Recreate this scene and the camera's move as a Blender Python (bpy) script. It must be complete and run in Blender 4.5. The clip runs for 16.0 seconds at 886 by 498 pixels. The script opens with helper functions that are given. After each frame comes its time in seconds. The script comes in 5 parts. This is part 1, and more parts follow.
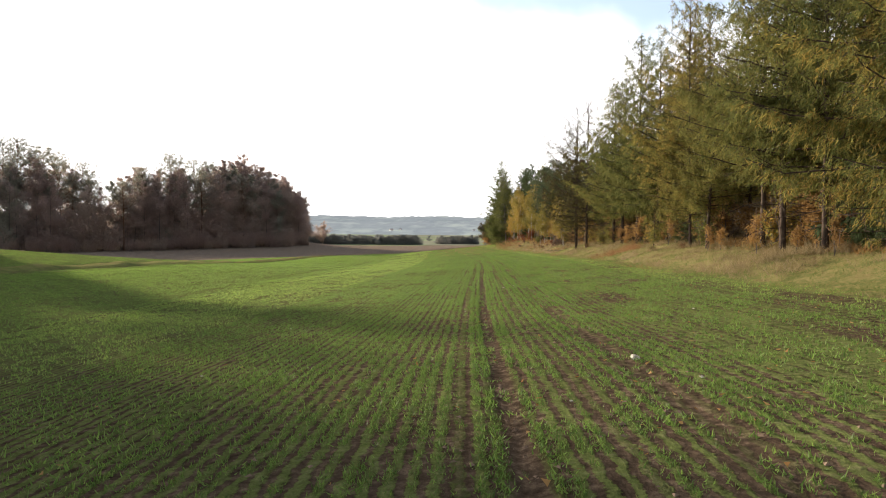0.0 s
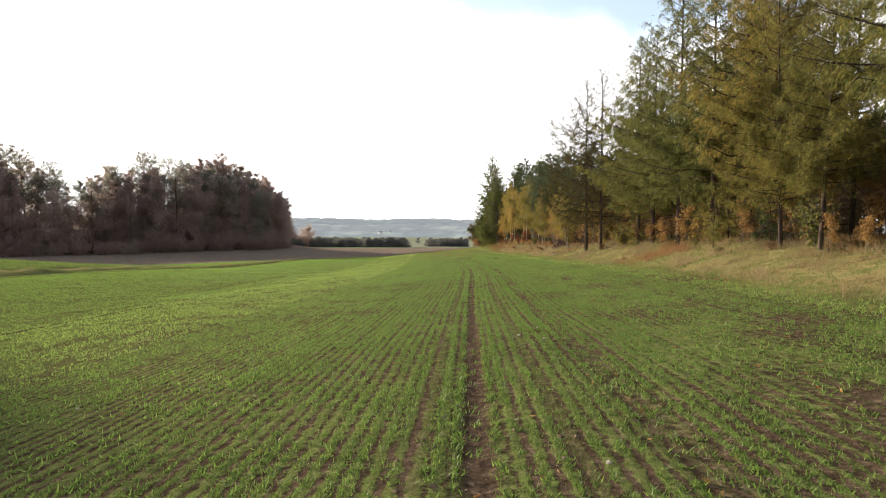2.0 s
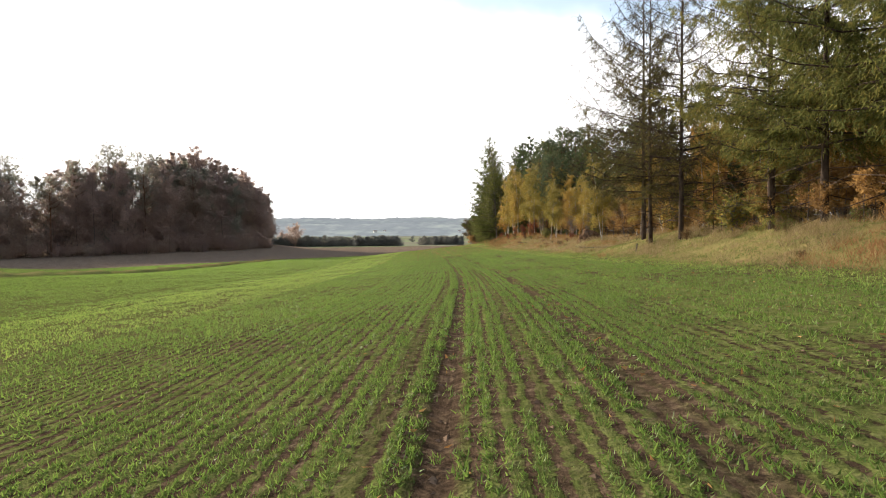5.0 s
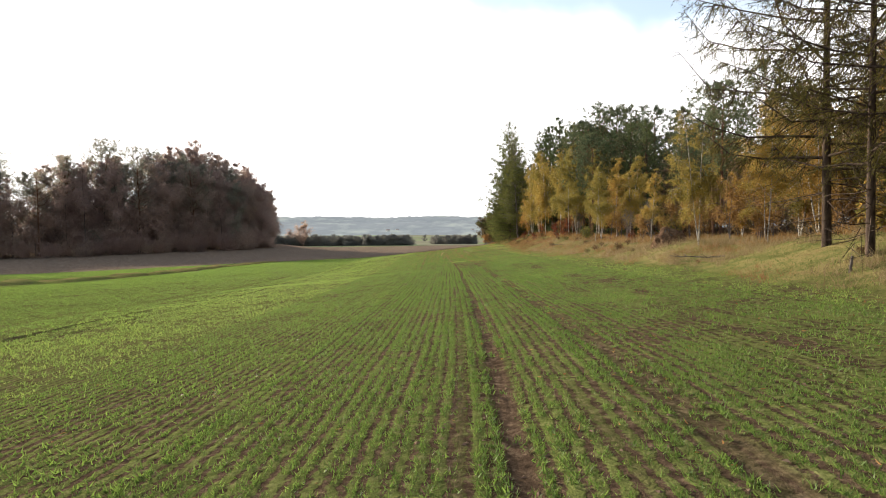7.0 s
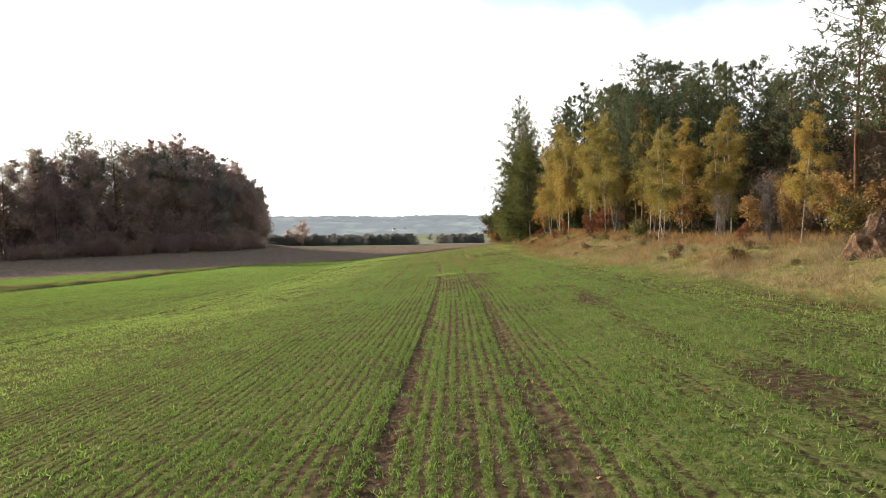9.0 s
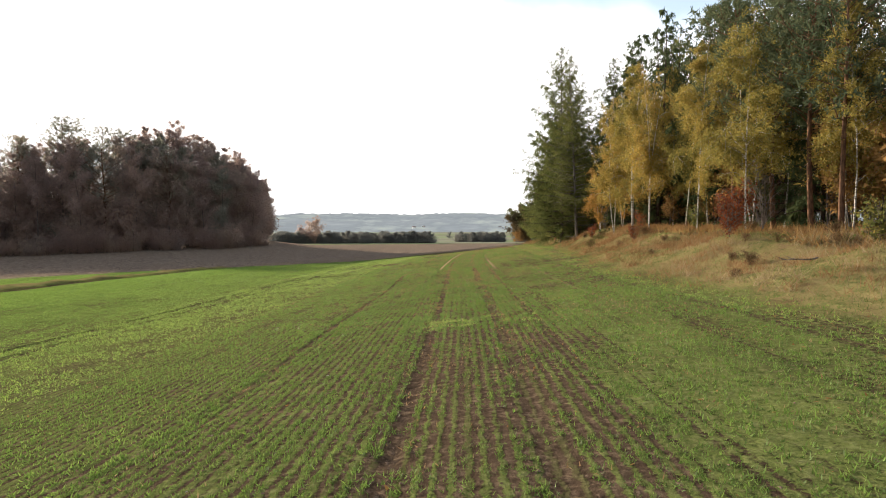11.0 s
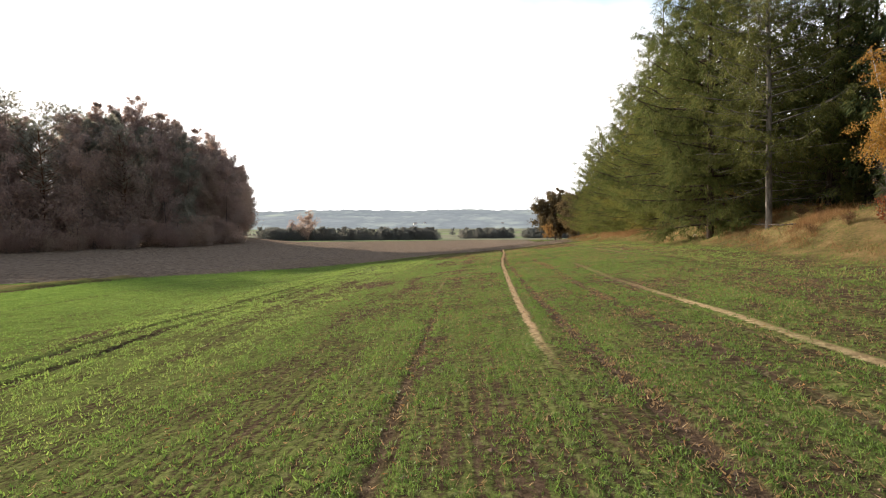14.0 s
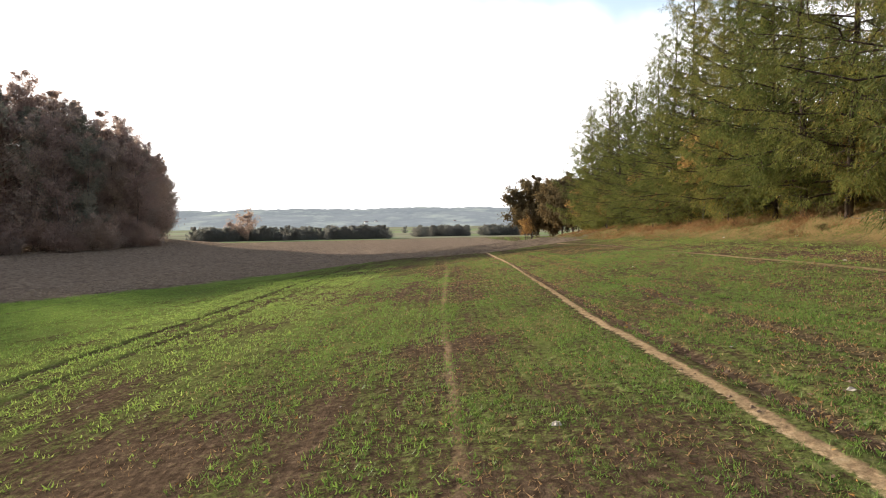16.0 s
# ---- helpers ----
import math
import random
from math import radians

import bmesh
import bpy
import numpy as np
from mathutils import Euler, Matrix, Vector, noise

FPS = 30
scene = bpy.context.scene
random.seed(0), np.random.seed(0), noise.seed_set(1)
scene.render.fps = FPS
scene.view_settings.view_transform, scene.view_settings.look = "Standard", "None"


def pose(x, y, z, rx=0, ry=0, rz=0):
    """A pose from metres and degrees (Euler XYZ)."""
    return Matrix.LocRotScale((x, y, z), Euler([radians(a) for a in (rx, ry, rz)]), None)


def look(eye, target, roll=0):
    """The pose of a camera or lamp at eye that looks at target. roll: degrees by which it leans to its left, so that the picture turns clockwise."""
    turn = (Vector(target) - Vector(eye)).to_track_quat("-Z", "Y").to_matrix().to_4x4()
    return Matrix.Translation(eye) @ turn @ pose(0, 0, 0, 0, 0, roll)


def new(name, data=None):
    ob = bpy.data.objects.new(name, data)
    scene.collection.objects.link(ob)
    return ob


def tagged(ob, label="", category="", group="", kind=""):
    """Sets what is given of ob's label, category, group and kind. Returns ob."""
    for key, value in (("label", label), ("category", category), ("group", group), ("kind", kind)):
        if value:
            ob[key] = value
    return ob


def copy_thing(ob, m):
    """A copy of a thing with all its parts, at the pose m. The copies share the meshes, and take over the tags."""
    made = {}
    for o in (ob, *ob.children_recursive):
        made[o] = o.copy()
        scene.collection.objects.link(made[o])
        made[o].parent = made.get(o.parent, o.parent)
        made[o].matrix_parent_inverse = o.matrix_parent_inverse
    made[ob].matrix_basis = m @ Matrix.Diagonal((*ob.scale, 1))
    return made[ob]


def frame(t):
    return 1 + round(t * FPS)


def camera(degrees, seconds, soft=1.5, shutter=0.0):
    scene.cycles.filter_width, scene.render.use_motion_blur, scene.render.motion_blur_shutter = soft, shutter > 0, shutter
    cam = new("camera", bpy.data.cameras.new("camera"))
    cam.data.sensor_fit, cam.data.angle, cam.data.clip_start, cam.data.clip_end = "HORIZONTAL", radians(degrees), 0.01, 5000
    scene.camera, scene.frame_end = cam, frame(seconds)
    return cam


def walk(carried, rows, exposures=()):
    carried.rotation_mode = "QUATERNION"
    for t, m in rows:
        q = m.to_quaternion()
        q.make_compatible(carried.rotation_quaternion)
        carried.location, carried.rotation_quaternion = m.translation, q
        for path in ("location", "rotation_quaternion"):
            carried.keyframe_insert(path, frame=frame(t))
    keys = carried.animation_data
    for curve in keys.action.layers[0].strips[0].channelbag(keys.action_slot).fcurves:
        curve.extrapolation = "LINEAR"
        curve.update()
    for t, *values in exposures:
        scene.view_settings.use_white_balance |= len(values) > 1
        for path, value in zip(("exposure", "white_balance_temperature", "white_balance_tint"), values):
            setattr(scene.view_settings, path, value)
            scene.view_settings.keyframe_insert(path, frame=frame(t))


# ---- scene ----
cam = camera(73.4, 16.0, 1.0)
METRES, EYE, TILT, LEAN, TURN = 136.364, 1.5, -2.0, -3.9, 0.5
ROWS = [
    (0.0, 0.0, 0.0, 0.0, -0.0, -0.05, 3.5),
    (0.5, 0.0033, 0.0203, -0.0, -0.41, -0.01, 3.6),
    (1.0, 0.0065, 0.042, -0.0001, -0.77, -0.0, 3.68),
    (1.5, 0.0072, 0.0632, -0.0, -0.87, 0.12, 3.57),
    (2.0, 0.0054, 0.0833, -0.0003, -0.99, 0.12, 3.68),
    (2.5, 0.0032, 0.1034, -0.0008, -1.11, 0.09, 3.87),
    (3.0, 0.0031, 0.1241, -0.0017, -1.33, 0.05, 4.09),
    (3.5, 0.0052, 0.1464, -0.0027, -1.54, 0.09, 4.21),
    (4.0, 0.0093, 0.1712, -0.0039, -1.68, 0.04, 4.34),
    (6.5, 0.0198, 0.3085, -0.0003, -0.43, -0.05, 4.23),
    (7.0, 0.0197, 0.3367, 0.0005, -0.14, -0.05, 4.27),
    (7.5, 0.0217, 0.3676, 0.001, 0.11, -0.05, 4.41),
    (8.0, 0.0254, 0.4005, 0.0011, 0.28, -0.08, 4.54),
    (8.5, 0.0302, 0.4332, 0.0015, 0.35, -0.1, 4.56),
    (11.0, 0.0338, 0.6133, 0.0044, 2.5, -0.13, 3.97),
    (11.5, 0.0314, 0.6497, 0.0047, 2.96, -0.15, 3.91),
    (12.0, 0.0281, 0.6864, 0.0048, 3.47, -0.16, 3.88),
    (12.5, 0.024, 0.7234, 0.0045, 3.27, -0.16, 3.87),
    (13.0, 0.0198, 0.761, 0.0051, 3.14, -0.28, 3.92),
    (13.5, 0.0156, 0.7984, 0.0058, 2.49, -0.38, 4.02),
    (14.0, 0.011, 0.837, 0.0068, 2.62, -0.44, 4.1),
    (14.5, 0.0062, 0.8747, 0.0072, 2.63, -0.5, 4.13),
    (15.0, 0.0025, 0.913, 0.0078, 1.05, -0.71, 4.52),
    (15.5, 0.0013, 0.9538, 0.0083, -1.36, -0.89, 4.75),
    (16.0, 0.0011, 0.9955, 0.0092, -2.03, -0.99, 4.87),
]
walk(cam, [(t, pose(0, 0, EYE, TILT, LEAN, TURN) @ pose(METRES * x, METRES * y, METRES * z, 90 + pitch, roll, yaw)) for t, x, y, z, yaw, pitch, roll in ROWS])

# ---- light ----
SUN_TURN, SUN_UP = radians(44), radians(14)
to_sun = Vector((-math.sin(SUN_TURN) * math.cos(SUN_UP), math.cos(SUN_TURN) * math.cos(SUN_UP), math.sin(SUN_UP)))
sun = new("sun", bpy.data.lights.new("sun", "SUN"))
sun.data.energy, sun.data.angle, sun.data.color = 5.0, radians(1.2), (1.0, 0.9, 0.74)
sun.matrix_world = look(to_sun * 300, (0, 0, 0))
scene.view_settings.exposure = 1.22

world = bpy.data.worlds.new("sky")
scene.world = world
world.use_nodes = True
wn, wl = world.node_tree.nodes, world.node_tree.links
wn.clear()


def wnode(kind, **values):
    n = wn.new(kind)
    for key, value in values.items():
        n.inputs[key].default_value = value
    return n


sky = wn.new("ShaderNodeTexSky")
sky.sky_type, sky.sun_disc = "NISHITA", False
sky.sun_elevation, sky.sun_rotation = SUN_UP, -SUN_TURN
blue = wnode("ShaderNodeBackground", Strength=0.115)
wl.new(sky.outputs[0], blue.inputs["Color"])
where = wn.new("ShaderNodeTexCoord")
# thin cloud: brightest towards the sun, with gaps of blue higher up
toward = wn.new("ShaderNodeVectorMath")
toward.operation = "DOT_PRODUCT"
toward.inputs[1].default_value = to_sun
wl.new(where.outputs["Generated"], toward.inputs[0])
glare = wn.new("ShaderNodeMapRange")
glare.inputs["From Min"].default_value, glare.inputs["From Max"].default_value = -1.0, 1.0
glare.inputs["To Min"].default_value, glare.inputs["To Max"].default_value = 0.66, 0.86
wl.new(toward.outputs["Value"], glare.inputs["Value"])
veil = wnode("ShaderNodeBackground", Color=(1.0, 0.985, 0.965, 1))
wl.new(glare.outputs[0], veil.inputs["Strength"])
split = wn.new("ShaderNodeSeparateXYZ")
wl.new(where.outputs["Generated"], split.inputs[0])
puffs = wnode("ShaderNodeTexNoise", Scale=2.3, Detail=5.0, Roughness=0.55)
wl.new(where.outputs["Generated"], puffs.inputs["Vector"])
lift = wn.new("ShaderNodeMath")
lift.operation = "MULTIPLY_ADD"
lift.inputs[1].default_value = 0.32
wl.new(puffs.outputs["Fac"], lift.inputs[0])
wl.new(split.outputs["Z"], lift.inputs[2])
near_sun = wn.new("ShaderNodeMapRange")
for key, value in (("From Min", 0.70), ("From Max", 1.0), ("To Min", 0.0), ("To Max", -0.28)):
    near_sun.inputs[key].default_value = value
wl.new(toward.outputs["Value"], near_sun.inputs["Value"])
clear_up = wn.new("ShaderNodeMath")
wl.new(lift.outputs[0], clear_up.inputs[0])
wl.new(near_sun.outputs[0], clear_up.inputs[1])
cover_of_cloud = wn.new("ShaderNodeMapRange")
cover_of_cloud.interpolation_type = "SMOOTHSTEP"
for key, value in (("From Min", 0.435), ("From Max", 0.505), ("To Min", 1.0), ("To Max", 0.16)):
    cover_of_cloud.inputs[key].default_value = value
wl.new(clear_up.outputs[0], cover_of_cloud.inputs["Value"])
both = wn.new("ShaderNodeMixShader")
wl.new(cover_of_cloud.outputs[0], both.inputs[0])
wl.new(blue.outputs[0], both.inputs[1])
wl.new(veil.outputs[0], both.inputs[2])
wl.new(both.outputs[0], wn.new("ShaderNodeOutputWorld").inputs[0])


# ---- the lie of the land ----
def lerp(t, pts):
    return np.interp(t, [p[0] for p in pts], [p[1] for p in pts])


def smooth(a, b, x):
    t = np.clip((np.asarray(x, float) - a) / (b - a), 0, 1)
    return t * t * (3 - 2 * t)


PROFILE = ((-60, 2.0), (0, 0), (24, -.95), (38, -1.35), (61, -2.2), (80, -2.75), (100, -3.37), (120, -3.62), (133, -3.8), (146, -4.0),
           (165, -4.5), (200, -5.6), (260, -8.0), (400, -11), (600, -14), (1500, -24), (2600, -26))
EDGE = ((-60, 8.8), (12, 8.8), (34, 9.9), (70, 11.6), (94, 11.0), (108, 10.1), (125, 11.0), (140, 12.0), (160, 12.5), (190, 13), (230, 17))
LANE = ((-60, 0), (4, .5), (10, .7), (20, 1.2), (26, 1.5), (40, 2.4), (50, 3.0), (62, 3.2), (83, 3.3), (93, 3.2), (100, 3.05), (115, 2.7),
        (129, 2.4), (150, 2.6), (165, 3.3), (200, 4.2))


RISE = ((0, .35), (30, .65), (45, .85), (58, .95), (68, .8), (80, .6), (92, .55), (106, .8), (120, 1.05), (135, 1.35), (150, 1.3), (165, .9), (205, .5))


def field_edge(y):
    return lerp(y, EDGE)


def lane(y):
    # x of the wheel track that the sown rows follow
    return sum(lerp(np.asarray(y, float) + d, LANE) for d in (-6, -3, 0, 3, 6)) / 5


def drift(y):
    # the pair of wheel tracks further out runs in towards the lane
    return 2.2 * np.clip((np.asarray(y, float) - 105) / 50, 0, 1)


def value_noise(x, y, scale, seed=0):
    # smooth noise in the plane, 0 to 1
    x, y = np.asarray(x, float) / scale, np.asarray(y, float) / scale
    xi, yi = np.floor(x).astype(np.int64), np.floor(y).astype(np.int64)
    fx, fy = x - xi, y - yi
    fx, fy = fx * fx * (3 - 2 * fx), fy * fy * (3 - 2 * fy)

    def corner(a, b):
        h = (a * 374761393 + b * 668265263 + seed * 974634777) & 0xffffffff
        h = ((h ^ (h >> 13)) * 1274126177) & 0xffffffff
        return ((h ^ (h >> 16)) & 0xffff) / 65535.0

    top = corner(xi, yi) * (1 - fx) + corner(xi + 1, yi) * fx
    low = corner(xi, yi + 1) * (1 - fx) + corner(xi + 1, yi + 1) * fx
    return top * (1 - fy) + low * fy


def height(x, y):
    x, y = np.asarray(x, float), np.asarray(y, float)
    z = sum(lerp(y + d, PROFILE) for d in (-9, -4, 0, 4, 9)) / 5
    s = .075 + .03 * smooth(60, 110, y)
    fade = 1 - smooth(200, 300, y)
    u = np.maximum(-14 - x, 0)
    far_left = .02 - .05 * smooth(75, 135, y)
    z = z + fade * (s * np.clip(x, -14, 15) + far_left * np.minimum(u, 50))
    z = z + fade * (1 - smooth(100, 150, y)) * .05 * np.clip(-38 - x, 0, 60)
    e = field_edge(y)
    z = z + fade * lerp(y, RISE) * smooth(e - .3, e + 4.3, x) + fade * .03 * np.clip(x - e - 3, 0, 60)
    z = z + 11 * np.exp(-((x + 135) / 52) ** 2 - ((y - 302) / 34) ** 2)
    near = np.exp(-(x / 45) ** 2)
    on_bank = fade * smooth(e + .2, e + 1.5, x) * (1 - smooth(e + 6, e + 9, x))
    z = z + on_bank * .5 * (value_noise(x, y, 2.3, 51) - .5)
    return z + near * (.04 * (value_noise(x, y, 2.4, 1) - .5) + .14 * (value_noise(x, y, 7, 2) - .5))


def plough_line(x):
    # where the sown field ends and ploughed land begins
    return lerp(x, ((-300, 60), (-130, 90), (-75, 128), (-40, 168), (-25, 172), (-15, 190), (-6, 199), (4, 185), (14, 187), (40, 215)))


def cover(x, y):
    # how thickly the young crop stands, 0 to 1
    r = x - lane(y)
    c = .89 + .14 * (value_noise(x, y, 2.6, 3) - .5) + .46 * (value_noise(x, y, .55, 5) - .5) + .26 * (value_noise(r, y * .05, .3, 9) - .5)
    c = c - .16 * smooth(2.5, 7, r) - .2 * smooth(95, 120, y) * smooth(-24, -5, r) - .06 * smooth(-9, -2, r) * (1 - smooth(1, 5, r))
    c = c - .14 * (1 - smooth(6, 16, y))
    bare = smooth(.55, .8, value_noise(x, y * .5, 1.1, 61)) 
    bare = bare * (.55 + .9 * smooth(.6, 1.6, r) * (1 - smooth(5, 9, r)))
    # a strip between the wheel tracks where little came up
    strip = smooth(84, 87, y) * (1 - smooth(96.4, 97.2, y)) * smooth(-.3, .05, r) * (1 - smooth(2.0, 2.6, r))
    worn = smooth(128, 142, y) * smooth(-13, -6, r) * (1 - smooth(-3, -1, r)) * smooth(.3, .6, value_noise(x, y, 3.3, 47))
    return np.clip(c - .3 * worn - .42 * strip - .2 * bare * (1 - .6 * smooth(4, 7, r)) * (1 - .6 * smooth(92, 104, y)) - .1 * np.clip(value_noise(x, y, 4.5, 21) - .62, 0, 1) / .38, 0.02, 1)


# ---- materials ----
def material(name, rough=0.9):
    m = bpy.data.materials.new(name)
    m.use_nodes = True
    nt = m.node_tree
    bsdf = nt.nodes["Principled BSDF"]
    bsdf.inputs["Roughness"].default_value = rough
    bsdf.inputs["Specular IOR Level"].default_value = 0.0
    return m, nt.nodes, nt.links, bsdf


def ramp_node(nodes, stops):
    n = nodes.new("ShaderNodeValToRGB")
    while len(n.color_ramp.elements) < len(stops):
        n.color_ramp.elements.new(0.5)
    for el, (pos, col) in zip(n.color_ramp.elements, stops):
        el.position, el.color = pos, (*col, 1)
    return n


def mix_node(nodes, links, fac, a, b, blend="MIX"):
    n = nodes.new("ShaderNodeMix")
    n.data_type, n.blend_type = "RGBA", blend
    for socket, value in ((n.inputs[0], fac), (n.inputs[6], a), (n.inputs[7], b)):
        if isinstance(value, (int, float)):
            socket.default_value = value
        elif isinstance(value, tuple):
            socket.default_value = (*value, 1)
        else:
            links.new(value, socket)
    return n.outputs[2]


def math_node(nodes, links, op, a, b=0.0, c=None, clamp=False):
    n = nodes.new("ShaderNodeMath")
    n.operation, n.use_clamp = op, clamp
    for socket, value in zip(n.inputs, (a, b) if c is None else (a, b, c)):
        if isinstance(value, (int, float)):
            socket.default_value = value
        else:
            links.new(value, socket)
    return n.outputs[0]


def noise_node(nodes, links, scale, detail=4.0, vector=None, rough=0.6):
    n = nodes.new("ShaderNodeTexNoise")
    n.inputs["Scale"].default_value, n.inputs["Detail"].default_value, n.inputs["Roughness"].default_value = scale, detail, rough
    if vector is not None:
        links.new(vector, n.inputs["Vector"])
    return n.outputs["Fac"]


def foliage(name, stops, through_light=0.35, rough=0.6, gloss=0.0):
    # small leaves or needles, each with a tone of its own, that let some light through
    m, nodes, links, bsdf = material(name, rough)
    bsdf.inputs["Specular IOR Level"].default_value = gloss
    geo = nodes.new("ShaderNodeNewGeometry")
    info = nodes.new("ShaderNodeObjectInfo")
    mixed = math_node(nodes, links, "MULTIPLY_ADD", info.outputs["Random"], 0.45, math_node(nodes, links, "MULTIPLY", geo.outputs["Random Per Island"], 0.55))
    ramp = ramp_node(nodes, stops)
    links.new(mixed, ramp.inputs[0])
    links.new(ramp.outputs[0], bsdf.inputs["Base Color"])
    lit = nodes.new("ShaderNodeBsdfTranslucent")
    links.new(ramp.outputs[0], lit.inputs["Color"])
    both = nodes.new("ShaderNodeMixShader")
    both.inputs[0].default_value = through_light
    links.new(bsdf.outputs[0], both.inputs[1])
    links.new(lit.outputs[0], both.inputs[2])
    links.new(both.outputs[0], nodes["Material Output"].inputs[0])
    return m


def bark(name, dark, light, scale, marks=None):
    m, nodes, links, bsdf = material(name, 0.95)
    co = nodes.new("ShaderNodeTexCoord")
    stretch = nodes.new("ShaderNodeMapping")
    stretch.inputs["Scale"].default_value = (1, 1, 0.25) if marks is None else (1, 1, 2.2)
    links.new(co.outputs["Object"], stretch.inputs[0])
    f = noise_node(nodes, links, scale, 5, stretch.outputs[0])
    if marks is None:
        ramp = ramp_node(nodes, ((0.35, dark), (0.7, light)))
    else:
        ramp = ramp_node(nodes, ((0.36, dark), (0.46, marks), (0.6, light)))
    links.new(f, ramp.inputs[0])
    links.new(ramp.outputs[0], bsdf.inputs["Base Color"])
    bump = nodes.new("ShaderNodeBump")
    bump.inputs["Strength"].default_value, bump.inputs["Distance"].default_value = 0.6, 0.03
    links.new(f, bump.inputs["Height"])
    links.new(bump.outputs[0], bsdf.inputs["Normal"])
    return m


LARCH_BARK = bark("larch bark", (.03, .022, .018), (.11, .08, .062), 9)
PINE_BARK = bark("pine bark", (.06, .035, .025), (.22, .12, .07), 8)
BIRCH_BARK = bark("birch bark", (.04, .035, .03), (.5, .47, .42), 7, (.3, .27, .23))
PALE_BARK = bark("pale bark", (.06, .05, .044), (.25, .22, .19), 6)
GREY_BARK = bark("grey bark", (.06, .05, .045), (.2, .17, .15), 8)
LARCH_GREEN = foliage("larch needles", ((0, (.07, .084, .03)), (.38, (.14, .142, .043)), (.66, (.235, .185, .05)), (1, (.42, .235, .062))), .5)
LARCH_DULL = foliage("thin larch needles", ((0, (.05, .05, .02)), (.5, (.09, .082, .028)), (1, (.16, .115, .035))), .35)
LARCH_BRIGHT = foliage("bright larch needles", ((0, (.062, .08, .026)), (.45, (.125, .14, .04)), (.8, (.205, .182, .05)), (1, (.31, .215, .058))), .46)
SPRUCE_GREEN = foliage("spruce needles", ((0, (.046, .064, .024)), (.5, (.095, .112, .036)), (1, (.17, .155, .05))), .44)
FIR_GREEN = foliage("dark needles", ((0, (.04, .058, .03)), (.5, (.072, .092, .042)), (1, (.12, .13, .05))), .38)
PINE_GREEN = foliage("pine needles", ((0, (.05, .066, .04)), (.5, (.09, .108, .058)), (1, (.155, .155, .075))), .36)
BIRCH_ORANGE = foliage("orange birch leaves", ((0, (.18, .125, .04)), (.5, (.34, .2, .055)), (1, (.44, .21, .055))), .45)
BIRCH_GOLD = foliage("birch leaves", ((0, (.13, .125, .04)), (.4, (.24, .195, .052)), (.75, (.37, .26, .07)), (1, (.42, .22, .06))), .45)
RUST_LEAVES = foliage("rusty leaves", ((0, (.16, .1, .045)), (.5, (.27, .155, .06)), (1, (.4, .24, .085))), .48)
BRUSH = foliage("brown brush", ((0, (.16, .11, .075)), (.5, (.26, .18, .115)), (1, (.38, .26, .155))), .55)
BRUSH_GREEN = foliage("olive brush", ((0, (.13, .105, .062)), (.5, (.21, .165, .09)), (1, (.33, .24, .125))), .55)
RED_LEAVES = foliage("red leaves", ((0, (.11, .035, .022)), (.5, (.22, .07, .03)), (1, (.34, .15, .05))), .4)
# autumn crowns made paler and greyer, with the haze over them in the colour
WOOD_MIX = foliage("hazed mixed autumn crowns", ((0, (.26, .215, .195)), (.5, (.37, .285, .24)), (.8, (.47, .36, .265)), (1, (.54, .42, .29))), .65)
WOOD_RUST = foliage("hazed rusty crowns", ((0, (.26, .195, .175)), (.5, (.35, .25, .21)), (1, (.45, .335, .25))), .6)
WOOD_GREEN = foliage("hazed dull green crowns", ((0, (.17, .17, .145)), (.5, (.25, .24, .19)), (1, (.36, .32, .23))), .6)
OAK_LEAVES = foliage("oak leaves", ((0, (.065, .055, .034)), (.5, (.125, .095, .05)), (1, (.2, .135, .062))), .4)
# hedge colour greyed to stand for mist in the valley air
VALLEY = foliage("misty hedges", ((0, (.12, .125, .115)), (.6, (.175, .17, .15)), (1, (.24, .21, .17))), .5)
TWIG_GREY = foliage("bare twigs", ((0, (.10, .085, .075)), (1, (.24, .2, .17))), .1)
CROP_GREEN = foliage("young crop", ((0, (.045, .075, .017)), (.3, (.115, .178, .036)), (.7, (.21, .295, .06)), (.9, (.3, .345, .088)), (.97, (.37, .33, .12)), (1, (.42, .32, .16))), .45, .5, .12)
DRY_GRASS = foliage("dry grass", ((0, (.11, .1, .045)), (.3, (.2, .15, .075)), (.7, (.34, .255, .145)), (1, (.48, .38, .25))), .38)
RED_GRASS = foliage("reddish grass", ((0, (.1, .095, .035)), (.3, (.18, .105, .045)), (.8, (.29, .155, .075)), (1, (.42, .29, .16))), .35)
FIELD_WEED = foliage("field weeds", ((0, (.1, .075, .035)), (.4, (.19, .125, .06)), (.8, (.29, .18, .09)), (1, (.4, .29, .16))), .38)
FALLEN = foliage("fallen leaves", ((0, (.14, .07, .03)), (.5, (.30, .16, .06)), (1, (.45, .32, .14))), .2)


